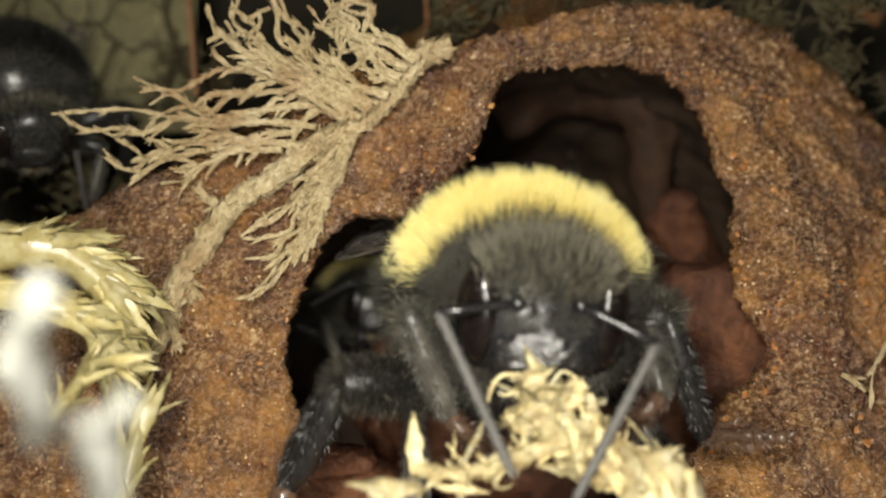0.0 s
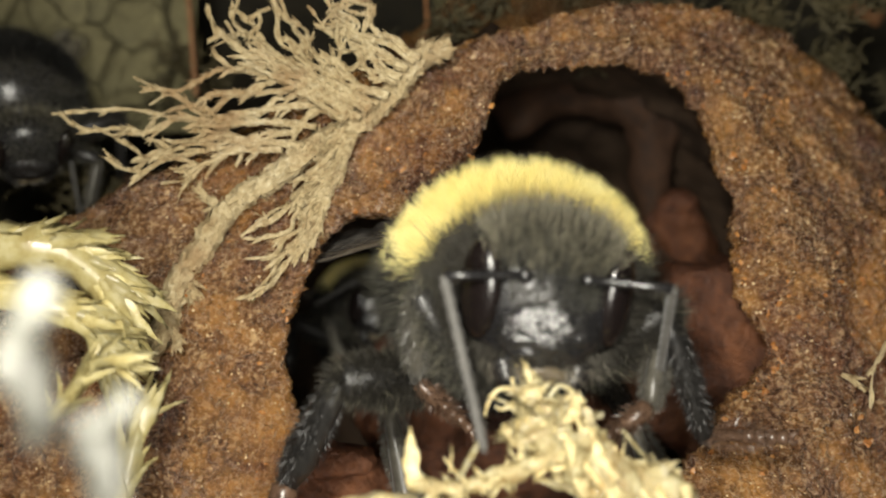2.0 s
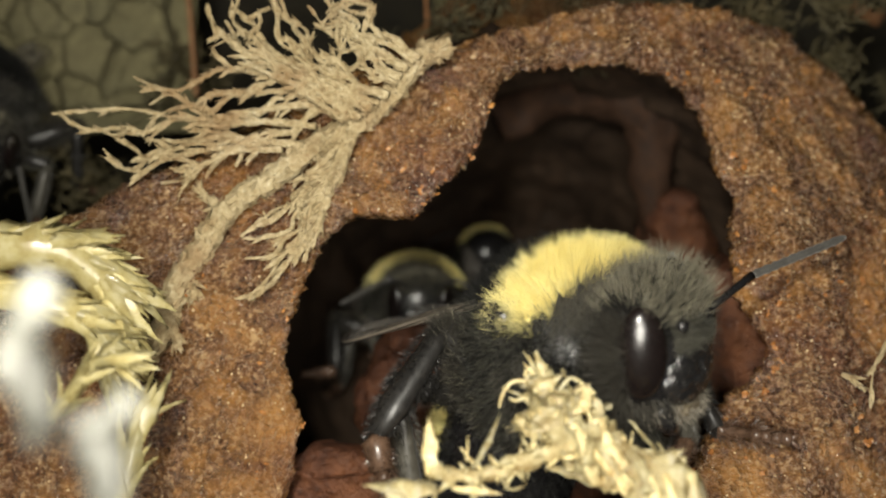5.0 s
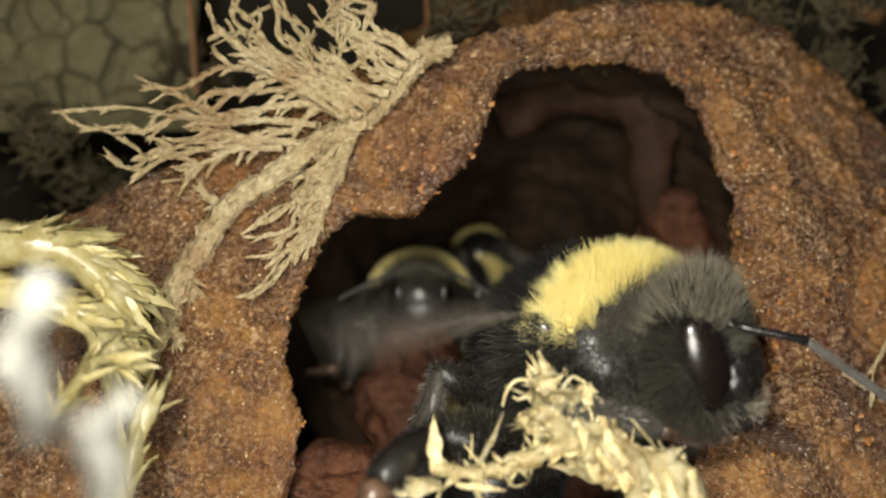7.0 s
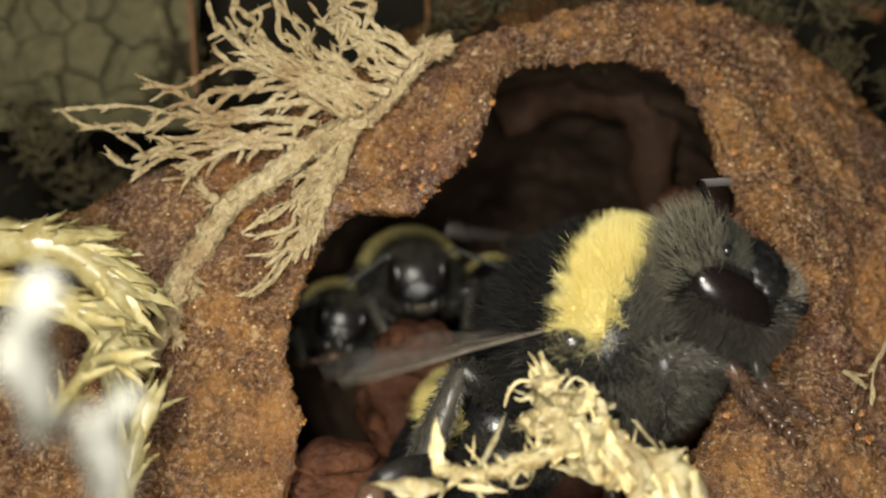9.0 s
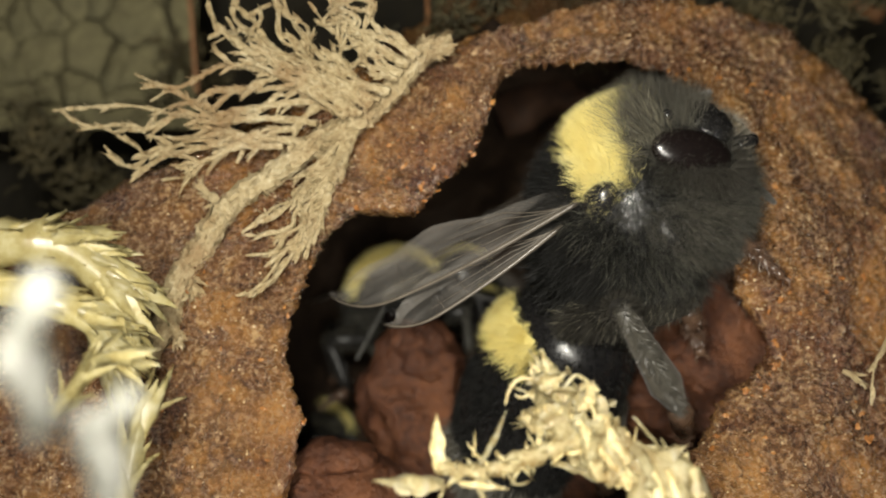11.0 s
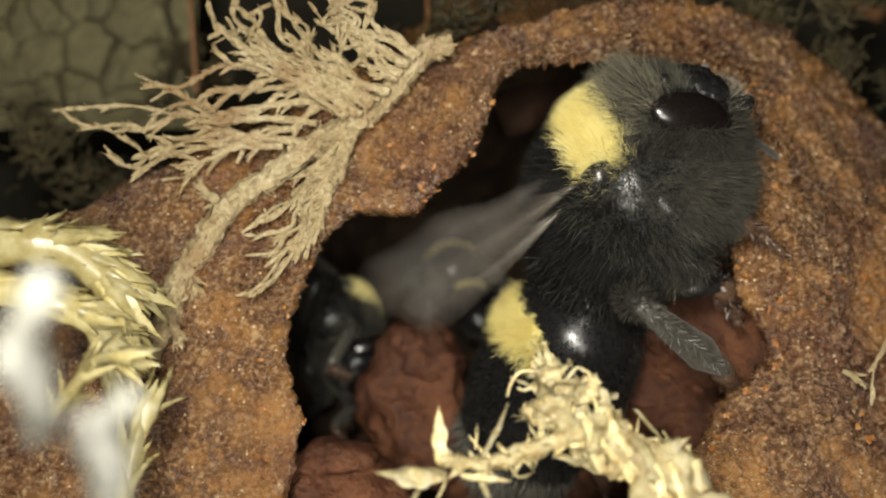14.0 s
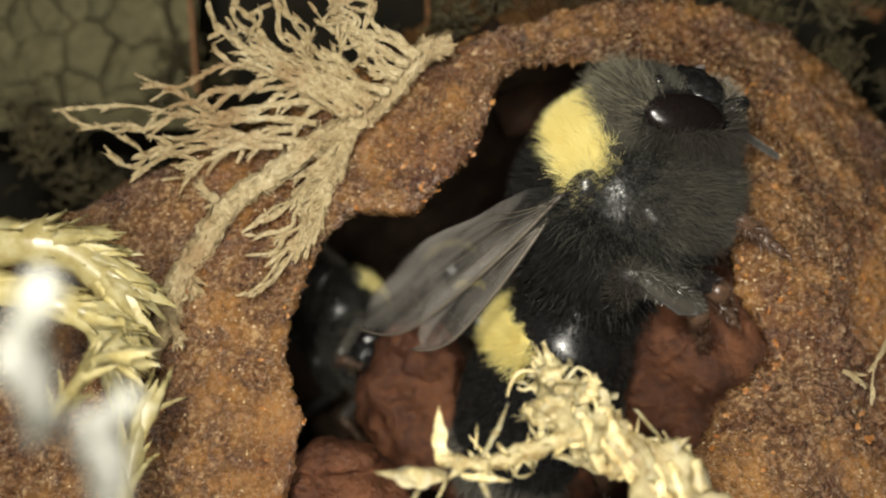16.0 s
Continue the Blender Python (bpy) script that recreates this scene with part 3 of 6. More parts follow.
def moss_frond():
    """A tangled fan of wavy strands on one stem, drooping to one side, with a hanging plume below."""
    rng = random.Random(11)
    ob = thing("moss_frond", "dry tan feathery moss frond lying on the wax wall", "moss")
    strand("stem", [(-9.14, -0.67, 16.74), (-8.76, -0.55, 17.39), (-8.50, -0.36, 18.25), (-8.20, -0.16, 19.13), (-7.60, -0.01, 20.02), (-6.99, 0.21, 21.13), (-6.20, 0.29, 21.78), (-5.31, 0.34, 22.36), (-4.42, 0.46, 23.13), (-3.52, 0.52, 23.65), (-2.62, 0.59, 24.17), (-1.72, 0.77, 25.05), (-0.72, 1.00, 26.29), (0.30, 1.00, 26.69)], 0.34, 0.36, ob, DRY, rng, 26, 0.4, 0.9, 60)
    strand("spur", [(-6.92, 0.28, 21.24), (-7.47, 0.48, 21.65), (-7.87, 0.64, 21.99)], 0.2, 0.06, ob, DRY, rng, 4, 0.4, 0.6, 14)
    strand("spur", [(-8.07, -0.11, 19.22), (-7.86, -0.24, 18.87), (-7.72, -0.37, 18.47)], 0.2, 0.06, ob, DRY, rng, 4, 0.4, 0.6, 14)
    strand("spur", [(-8.54, -0.33, 18.16), (-8.34, -0.53, 17.56), (-8.12, -0.72, 17.02)], 0.2, 0.06, ob, DRY, rng, 4, 0.4, 0.6, 14)
    fan = [
        [(-0.70, 0.28, 26.14), (-1.52, 0.48, 26.73), (-2.26, 0.69, 27.32), (-2.65, 0.95, 28.12), (-2.80, 1.00, 28.76)],
        [(-1.15, 0.19, 25.76), (-2.06, 0.41, 26.35), (-2.99, 0.70, 27.14), (-3.57, 0.97, 27.94), (-3.91, 1.00, 28.72)],
        [(-1.68, -0.01, 24.92), (-2.58, 0.13, 25.21), (-3.51, 0.42, 25.99), (-4.47, 0.79, 26.98), (-5.24, 1.00, 28.68)],
        [(-2.20, -0.11, 24.46), (-3.30, 0.19, 25.23), (-4.24, 0.44, 25.81), (-5.22, 0.88, 27.00), (-5.42, 1.00, 28.32)],
        [(-2.56, -0.16, 24.19), (-4.03, 0.26, 25.24), (-5.37, 0.73, 26.42), (-6.53, 1.00, 27.21), (-6.90, 1.00, 28.50)],
        [(-2.91, -0.13, 24.19), (-4.40, 0.35, 25.43), (-5.73, 0.69, 26.13), (-6.90, 1.00, 26.84), (-7.71, 1.00, 27.98)],
        [(-3.09, -0.14, 24.10), (-4.39, 0.24, 25.05), (-5.53, 0.60, 25.88), (-6.67, 0.81, 26.10), (-7.60, 1.00, 26.80)],
    ]
    drape = [
        [(-3.32, 0.32, 24.26), (-4.83, 0.76, 25.32), (-6.07, 1.00, 25.92), (-7.17, 1.00, 25.88), (-8.09, 1.00, 25.37), (-8.92, 1.00, 25.18), (-10.25, 1.00, 25.44)],
        [(-3.50, 0.36, 24.35), (-4.44, 0.56, 24.74), (-5.73, 0.66, 24.58), (-7.03, 0.76, 24.32), (-8.37, 1.00, 24.44), (-10.21, 1.00, 24.55), (-12.54, 1.00, 24.52)],
        [(-4.04, 0.30, 23.95), (-5.52, 0.52, 24.16), (-7.00, 0.67, 23.99), (-8.54, 0.96, 24.18), (-10.03, 1.00, 23.85), (-11.04, 1.00, 23.93), (-12.39, 1.00, 24.44)],
        [(-4.38, 0.16, 23.34), (-5.48, 0.32, 23.48), (-6.61, 0.52, 23.65), (-7.74, 0.69, 23.67), (-8.66, 0.72, 23.27), (-10.02, 0.96, 23.22), (-11.28, 1.00, 23.78)],
        [(-5.10, 0.20, 23.22), (-6.95, 0.45, 23.24), (-7.88, 0.54, 23.07), (-9.03, 0.72, 23.03), (-10.18, 0.90, 22.92), (-11.10, 1.00, 23.56)],
        [(-5.87, 0.44, 23.73), (-6.95, 0.42, 23.13), (-7.86, 0.46, 22.81), (-9.19, 0.67, 22.75), (-10.64, 0.96, 22.78)],
        [(-6.23, 0.44, 23.55), (-7.12, 0.37, 22.87), (-7.84, 0.39, 22.55), (-8.86, 0.52, 22.43)],
        [(-5.22, 0.92, 25.72), (-6.32, 0.90, 25.16), (-7.43, 0.93, 24.71), (-8.56, 1.00, 24.41), (-9.85, 1.00, 24.19)],
        [(-4.46, 0.72, 25.32), (-5.18, 0.67, 24.85), (-6.28, 0.70, 24.47), (-7.41, 0.82, 24.33)],
        [(-4.06, 0.47, 24.55), (-4.77, 0.36, 23.90), (-5.68, 0.39, 23.63), (-6.39, 0.34, 23.12), (-6.90, 0.39, 23.05)],
    ]
    plume = [
        [(-2.79, 0.45, 23.82), (-3.31, 0.21, 22.80), (-4.36, 0.05, 21.89), (-5.14, -0.09, 21.09), (-6.40, -0.10, 20.50)],
        [(-2.88, 0.41, 23.64), (-3.38, 0.09, 22.34), (-4.15, -0.17, 21.17), (-4.65, -0.37, 20.28), (-5.93, -0.32, 19.91)],
        [(-3.14, 0.38, 23.45), (-3.64, 0.01, 21.98), (-4.04, -0.31, 20.72), (-4.89, -0.56, 19.49), (-6.01, -0.80, 18.18)],
        [(-2.97, 0.44, 23.73), (-3.48, 0.15, 22.53), (-3.90, -0.07, 21.62), (-4.23, -0.26, 20.81)],
        [(-3.33, 0.42, 23.55), (-4.02, 0.20, 22.53), (-4.72, 0.04, 21.72), (-5.06, -0.02, 21.36)],
    ]
    def wavy(line, k, amount):
        """The line in k even places, shaken a little more towards its end."""
        out = []
        for i, p in enumerate(spline(line, k)):
            q = amount * i / k
            out.append(p + Vector((rng.uniform(-q, q), rng.uniform(-q, q) * 0.6, rng.uniform(-q, q))))
        return out

    for line in fan + drape + plume:
        strand("branch", wavy(line, 9, 0.4), 0.125, 0.045, ob, DRY, rng, 5, 0.9, 0.22, 6, bow=0.9)
    # finer strands between neighbours
    for lines, count, loose in ((fan, 17, 0.6), (drape, 4, 0.5), (plume, 7, 0.3)):
        for i in range(count):
            k = i % (len(lines) - 1)
            a, b, w = spline(lines[k], 9), spline(lines[k + 1], 9), rng.random()
            first = 0 if lines is not drape else rng.randrange(0, 4)
            line = [p.lerp(q, w) for p, q in zip(a, b)][first:rng.randrange(6, 10)]
            strand("branch", wavy(line, 9, loose), rng.uniform(0.09, 0.13), 0.035, ob, DRY, rng, 4, 0.8, 0.3, 6, bow=0.8)
    return ob


moss_frond()


# ---- leafy moss shoots near the lens ----
def leaf_mesh(length, width, curl, mat, fold=0.35, n=9):
    verts, faces = [], []
    for side in (0, 1):
        for i in range(n + 1):
            s = i / n
            w = width * (math.sin(math.pi * min(1, s * 0.86 + 0.14)) ** 0.8) * (1 - s ** 5)
            for j in range(5):
                t = j / 2 - 1
                verts.append((length * s, t * w / 2 * (1 + 0.18 * math.sin(s * 17 + t)), abs(t) ** 1.6 * fold * w + curl * length * s * s + 0.05 * width * math.sin(s * 21 + 2 * t) - (0.03 if side else 0)))
    m = (n + 1) * 5
    for side in (0, 1):
        for i in range(n):
            for j in range(4):
                k = side * m + i * 5 + j
                q = (k, k + 5, k + 6, k + 1)
                faces.append(q if side else q[::-1])
    return mesh("leaf", (verts, faces), mat)


def leafy_shoot(label, path, sizes, mat, count, open_out, seed, radius=0.35, at=None, wide=0.34, inner=0.0):
    """A moss shoot: a stalk with separate boat-shaped leaves all round it."""
    rng = random.Random(seed)
    ob = thing("moss_shoot", label, "moss", group="leafy moss shoots")
    pts = spline(path, 20)
    part("stalk", tube(pts, (radius, radius * 0.5), 8, 0.4, 2.0), mat, ob)
    shapes = [leaf_mesh(sizes * k, sizes * k * wide, c, mat) for k, c in ((1, 0.15), (0.8, -0.1), (1.2, 0.3), (0.65, 0.05), (0.9, 0.4))]
    for i in range(count):
        s = inner + (0.99 - inner) * i / count
        k = min(int(s * 19), 18)
        p = pts[k].lerp(pts[k + 1], s * 19 - k)
        d = (pts[k + 1] - pts[k]).normalized()
        b = i * 2.399 + rng.uniform(-0.4, 0.4)
        e = d.orthogonal().normalized()
        o = e * math.cos(b) + d.cross(e) * math.sin(b)
        way = d * (1 - open_out) + o * open_out + Vector((rng.uniform(-1, 1), rng.uniform(-1, 1), rng.uniform(-1, 1))) * 0.15
        part("leaf", rng.choice(shapes), None, ob, at=aim(p + o * radius * 0.4, way, -o + d * 0.3))
    return ob


leafy_shoot("pale yellow-green leafy moss shoot, curled over", [(-14.48, -5.00, 19.57), (-12.55, -5.00, 20.01), (-10.85, -4.80, 20.13), (-9.77, -4.50, 19.79), (-9.23, -4.30, 19.10), (-9.04, -4.20, 18.48)], 2.3, LEAF, 170, 0.1, 3, radius=0.8, wide=0.25)
leafy_shoot("pale green moss shoot hanging down", [(-12.93, -5.40, 19.14), (-11.27, -5.20, 18.83), (-10.02, -5.00, 18.45), (-9.39, -4.70, 17.98), (-9.08, -4.50, 17.29)], 1.9, LEAF, 110, 0.12, 4, radius=0.6, wide=0.25)
leafy_shoot("whitish moss shoot close to the lens", [(-4.53, -19.1, 19.68), (-4.65, -19.2, 19.36), (-4.86, -19.1, 19.03), (-5.06, -19, 18.63)], 0.5, STRAW_DIM, 18, 0.2, 5, radius=0.26, wide=0.6)
leafy_shoot("grey moss shoot close to the lens", [(-4.96, -18.8, 18.81), (-4.82, -18.8, 18.34), (-4.88, -18.6, 17.97)], 0.5, GHOST, 14, 0.25, 15, radius=0.34, wide=0.6)
leafy_shoot("whitish moss tip close to the lens", [(-3.72, -18.6, 18.24), (-3.89, -18.7, 18.09), (-4.23, -18.7, 17.92)], 0.4, STRAW_DIM, 16, 0.2, 6, radius=0.2, wide=0.6)
leafy_shoot("grey moss stem close to the lens", [(-4.2, -18.6, 17.77), (-4.06, -18.6, 17.43), (-4.03, -18.4, 16.56)], 0.5, GHOST, 14, 0.25, 16, radius=0.34, wide=0.6)
leafy_shoot("dull green moss shoot at the wall foot", [(-7.95, -6.5, 13.03), (-7.98, -6, 14.02), (-7.93, -5.5, 15.06), (-7.76, -5, 15.85)], 1.5, LEAF, 24, 0.3, 7, radius=0.25, wide=0.28)
leafy_shoot("thin olive moss shoot among paler ones", [(-9.49, -7, 15.91), (-8.95, -7, 16.59), (-8.4, -7, 17.28), (-7.85, -7, 17.28)], 1.1, LEAF, 24, 0.4, 17, radius=0.2, wide=0.25)


def scrap(rng, length, width, mat):
    """A torn, crumpled piece of dry leaf, a thin solid."""
    n, m = 9, 6
    verts, faces = [], []
    o = Vector((rng.uniform(0, 50), rng.uniform(0, 50), rng.uniform(0, 50)))
    for side in (0, 1):
        for i in range(n + 1):
            a = i / n
            w = width * (0.35 + 0.65 * math.sin(math.pi * min(1, a * 0.8 + 0.2))) * (1 - a ** 4) * (1 + 0.5 * noise.noise(o + Vector((a * 6, 0, 0))))
            for j in range(m + 1):
                b = 2 * j / m - 1
                q = Vector((length * a * (1 + 0.12 * noise.noise(o + Vector((0, b * 3, 0)))), b * w / 2, 0))
                k = o + Vector((q.x * 3.2, q.y * 4.5, 0))
                q.z = 0.3 * width * noise.fractal(k, 0.8, 2.0, 3) + 0.3 * width * b * b
                q.y += 0.25 * width * noise.noise(k + Vector((5, 5, 5)))
                q.z -= 0.03 * side
                verts.append(q)
    c = (n + 1) * (m + 1)
    for side in (0, 1):
        for i in range(n):
            for j in range(m):
                k = side * c + i * (m + 1) + j
                q = (k, k + m + 1, k + m + 2, k + 1)
                faces.append(q if side else q[::-1])
    return mesh("scrap", (verts, faces), mat)


def straw_moss():
    """The dry shoot across the foot of the entrance: a thick crumpled stem with a bent tuft and a starry end."""
    rng = random.Random(2)
    ob = thing("moss_shoot", "dry straw-coloured moss twig across the nest entrance", "moss", group="leafy moss shoots")
    stem = spline([(6.78, -6.8, 13.25), (5.79, -6.6, 14.1), (4.88, -6.3, 14.8), (3.94, -6, 15.16), (3.24, -5.9, 15.64), (2.89, -5.8, 16.27), (2.53, -5.8, 16.96)], 46)
    wide = [0.66 - 0.12 * math.sin(i * 0.5) - 0.3 * max(0, i - 26) / 19 for i in range(46)]
    part("stalk", tube(stem, wide, 26, 0.9, 2.2, 0.8), STRAW, ob)
    # strips of leaf base wound along the stem
    for k in range(9):
        ph = rng.uniform(0, 6.28)
        i0 = rng.randrange(0, 26)
        line = []
        for i in range(i0, min(46, i0 + rng.randrange(10, 20))):
            d = (stem[min(45, i + 1)] - stem[max(0, i - 1)]).normalized()
            e = d.orthogonal().normalized()
            b = ph + i * 0.16
            line.append(stem[i] + (e * math.cos(b) + d.cross(e) * math.sin(b)) * wide[i] * rng.uniform(0.85, 1.15))
        part("leaf_sheath", tube(line, (0.16, 0.06), 9, 0.9, 4.0, 0.5), STRAW, ob)
    shapes = [scrap(rng, rng.uniform(0.7, 1.2), rng.uniform(0.14, 0.34), STRAW) for _ in range(9)]
    for i in range(42):
        a = rng.random() ** 0.7
        k = min(44, int(a * 45))
        d = (stem[k + 1] - stem[k]).normalized()
        e = d.orthogonal().normalized()
        b = rng.uniform(0, 6.28)
        o = e * math.cos(b) + d.cross(e) * math.sin(b)
        loose = 0.06 + 0.5 * rng.random() ** 3
        sz = rng.uniform(0.5, 1.1)
        m = aim(stem[k] + o * wide[k] * 0.85, d * (1 - loose) * rng.choice((1, 1, -1)) + o * loose + Vector((rng.uniform(-0.3, 0.3), 0, rng.uniform(-0.3, 0.3))), o + d * 0.2)
        part("leaf", rng.choice(shapes), None, ob, at=m @ Matrix.Diagonal((sz, sz, sz, 1)))
    # the broad crumpled tuft
    for i in range(16):
        c = Vector((3.2, -6.0, 16.25)) + Vector((rng.uniform(-0.75, 0.75), rng.uniform(-0.3, 0.3), rng.uniform(-0.6, 0.5)))
        w = Vector((rng.uniform(-1, 1), rng.uniform(-0.4, 0.4), rng.uniform(-0.6, 1))).normalized()
        part("scrap", scrap(rng, rng.uniform(0.7, 1.3), rng.uniform(0.35, 0.75), STRAW), None, ob, at=aim(c - w * 0.4, w, (rng.uniform(-0.5, 0.5), -1, rng.uniform(-0.5, 0.5))))
    # the thin end with its star of narrow leaves
    thin = spline([(3.5, -6.1, 15.25), (2.5, -6.1, 15.04), (1.49, -6.3, 14.66), (0.64, -6.6, 14.66), (-0.12, -6.8, 14.84)], 24)
    part("side_shoot", tube(thin, [0.3 - 0.16 * i / 23 for i in range(24)], 10, 1.0, 3.5), STRAW, ob)
    for i in range(34):
        k = rng.randrange(1, 21)
        w = Vector((rng.uniform(-1, 0.4), rng.uniform(-0.8, 0.3), rng.uniform(-0.7, 0.8))).normalized()
        sz = rng.uniform(0.45, 0.9)
        part("leaf", rng.choice(shapes), None, ob, at=aim(thin[k], w, Vector((rng.uniform(-1, 1), -1, rng.uniform(-1, 1)))) @ Matrix.Diagonal((sz, sz * 0.8, sz, 1)))
    slim = [leaf_mesh(1.75, w, c, STRAW, fold=f) for w, c, f in ((0.3, 0.1, 0.35), (0.22, -0.12, 0.5), (0.36, 0.2, 0.25))]
    for p, q, fat in (((-0.08, -6.8, 14.74), (-0.14, -6.8, 16.15), 1.5), ((0.92, -6.6, 14.86), (1.68, -6.6, 16.14), 0.9), ((0.08, -7.2, 14.52), (-1.65, -7.2, 14.67), 1.6), ((0.42, -7, 14.47), (1.66, -7, 14.31), 0.7),
                      ((0.08, -7, 14.4), (-0.26, -7, 13.65), 0.9), ((0.83, -7, 14.47), (1.2, -7, 13.72), 0.8), ((0.77, -6.8, 15.05), (0.84, -6.8, 15.71), 0.7), ((5.05, -6.8, 14.77), (5.99, -6.8, 15.4), 1.6),
                      ((-1.14, -7.2, 14.45), (0.08, -7.2, 14.56), 2.2), ((2.57, -6.1, 15.82), (1.68, -6.1, 15.72), 0.6), ((4.7, -6.5, 15.12), (4.84, -6.5, 15.85), 0.5), ((-0.6, -7.2, 14.18), (-0.98, -7.2, 13.64), 1.2)):
        v = Vector(q) - Vector(p)
        k = v.length / 1.75
        m = aim(p, v, (0.5 * rng.uniform(-1, 1), -1, 0.4 * rng.uniform(-1, 1))) @ Matrix.Diagonal((k, k * fat, k, 1))
        part("leaf", rng.choice(slim), None, ob, at=m)
    # curled tendrils on the tuft
    for p, q, r, e in (((2.66, -6, 16.8), (2, -6.1, 16.89), (1.71, -6.2, 16.62), (1.6, -6.2, 16.25)), ((3.08, -6, 16.59), (3.35, -6.1, 16.96), (3.61, -6.1, 16.86), (3.58, -6.1, 16.72)), ((2.87, -6, 16.45), (3.48, -6.2, 16.48), (3.79, -6.2, 16.16), (3.85, -6.2, 15.84)),
                       ((2.51, -6, 16.42), (2.21, -6.2, 16.48), (2, -6.2, 16.42), (1.85, -6.2, 16.48)), ((1.62, -6.5, 14.63), (1.78, -6.6, 14.38), (1.96, -6.6, 14.34), (2.17, -6.6, 14.42)), ((2.73, -6, 16.87), (2.87, -6, 17.05), (3.03, -6, 16.99), (3.08, -6, 16.87)),
                       ((3.51, -6, 16.3), (3.72, -6.1, 16.63), (3.64, -6.1, 16.86), (3.47, -6.1, 16.89))):
        part("tendril", tube(spline([p, q, r, e], 16), (0.06, 0.025), 6, 0.5, 3.0), STRAW, ob)
    return ob


TWIG_MOSS = straw_moss()


# ---- loose bits ----
def rootlet(points, r0, r1, label, mat=TWIG):
    ob = thing("rootlet", label, "rootlet", group="rootlets")
    part("stalk", tube(spline(points, 18), (r0, r1), 7, 0.4, 3.0), mat, ob)


rootlet([(-0.77, 8, 28.16), (-0.65, 9, 29.53), (-0.81, 10, 31.92)], 0.12, 0.1, "thin brown rootlet rising behind the wall")
rootlet([(10.14, 10, 29.54), (9.9, 10, 30.49), (9.42, 10, 31.92)], 0.16, 0.12, "thin orange-brown rootlet behind the wall")
rootlet([(-11.0, 12.4, 26.9), (-11.2, 12.4, 29.4), (-11.4, 12.4, 32.0)], 0.14, 0.1, "brown rootlet in front of the clay")
rootlet([(18.2, 14, 32.06), (19.26, 14, 31.23), (20.3, 14, 30.76)], 0.6, 0.37, "tan bit of root at the burrow edge")


def crumbs():
    """Loose crumbs sticking to the wax wall."""
    rng = random.Random(9)
    geos = []
    for _ in range(520):
        a = rng.random() * 2 * math.pi
        r = around(RIM, a) + 0.4 + rng.random() ** 1.3 * 11
        x, z = HOLE[0] + r * math.cos(a), HOLE[1] + r * math.sin(a)
        if z < 6 or r > around(OUTER, a) * 0.7:
            continue
        p = Vector((x, wall_depth(x, z), z))
        p.y += 0.8 * noise.fractal(p * 0.16, 1.0, 2.0, 3) + 0.2 * noise.fractal(p * 0.7, 0.9, 2.0, 4) - 0.5
        k = rng.uniform(0.03, 0.085)
        geos.append(blob(p, (k, k * 0.8, k * rng.uniform(0.5, 1)), 6, 4, k * 0.6, 5.0))
    tagged(part("wax_crumbs", join(*geos), WAX, kind="stuff", label="loose reddish-brown crumbs on the wax wall", smooth=False), category="crumbs")


crumbs()


def flakes():
    """Thin amber wax flakes lying in patches on the wall, thickest along the rim."""
    rng = random.Random(19)
    geos = []
    while len(geos) < 420:
        a = rng.random() * 2 * math.pi
        out = rng.random()
        r = around(RIM, a) + (rng.uniform(0.02, 0.3) if out < 0.07 else 0.3 + 10 * rng.random())
        x, z = HOLE[0] + r * math.cos(a), HOLE[1] + r * math.sin(a)
        if len(geos) % 4 == 0:
            # a thick spill beside the entrance
            x, z, out = rng.gauss(10.4, 0.9), rng.gauss(16.1, 0.45), 0.0
            if math.hypot(x - HOLE[0], z - HOLE[1]) < around(RIM, math.atan2(z - HOLE[1], x - HOLE[0]) % (2 * math.pi)) + 0.3:
                continue
        q = Vector((x, 0, z))
        if z < 8 or r > around(OUTER, a) * 0.72 or (out >= 0.07 and noise.noise(q * 0.45) < 0.05):
            continue
        p = Vector((x, wall_depth(x, z), z))
        p.y += 0.8 * noise.fractal(p * 0.16, 1.0, 2.0, 3) + 0.26 * noise.fractal(p * 0.7, 0.9, 2.0, 4) - (0.1 if out < 0.07 else 0.5)
        k, t = rng.uniform(0.035, 0.14), rng.random() * math.pi
        v, f = blob((0, 0, 0), (k, k * 0.3, k * rng.uniform(0.4, 0.9)), 7, 5, k * 0.8, 4.0 / k * 0.3 + p.x)
        turn = Euler((rng.uniform(-0.5, 0.5), t, rng.uniform(-0.5, 0.5))).to_matrix()
        geos.append(([p + turn @ Vector(w) for w in v], f))
    tagged(part("wax_flakes", join(*geos), AMBER, kind="stuff", label="amber flakes of wax stuck to the nest wall", smooth=False), category="wax flakes")


flakes()


def dry_bit(label, points, seed):
    ob = thing("moss_bit", label, "moss", group="loose bits of dry moss")
    strand("stem", points, 0.08, 0.03, ob, DRY, random.Random(seed), 3, 0.45, 0.4, 3)


dry_bit("small pale bit of dry moss on the wall", [(14.16, 0.11, 17.15), (13.47, -0.36, 16.32), (13.2, -0.65, 15.13)], 31)
dry_bit("tiny straw-coloured scrap on the wall", [(12.39, -0.5, 16.16), (12.73, -0.6, 15.96), (13.08, -0.53, 15.64)], 32)
dry_bit("tiny pale scrap under the entrance rim", [(10.58, -1.35, 14.14), (10.77, -1.44, 13.9), (10.87, -1.45, 13.65)], 33)


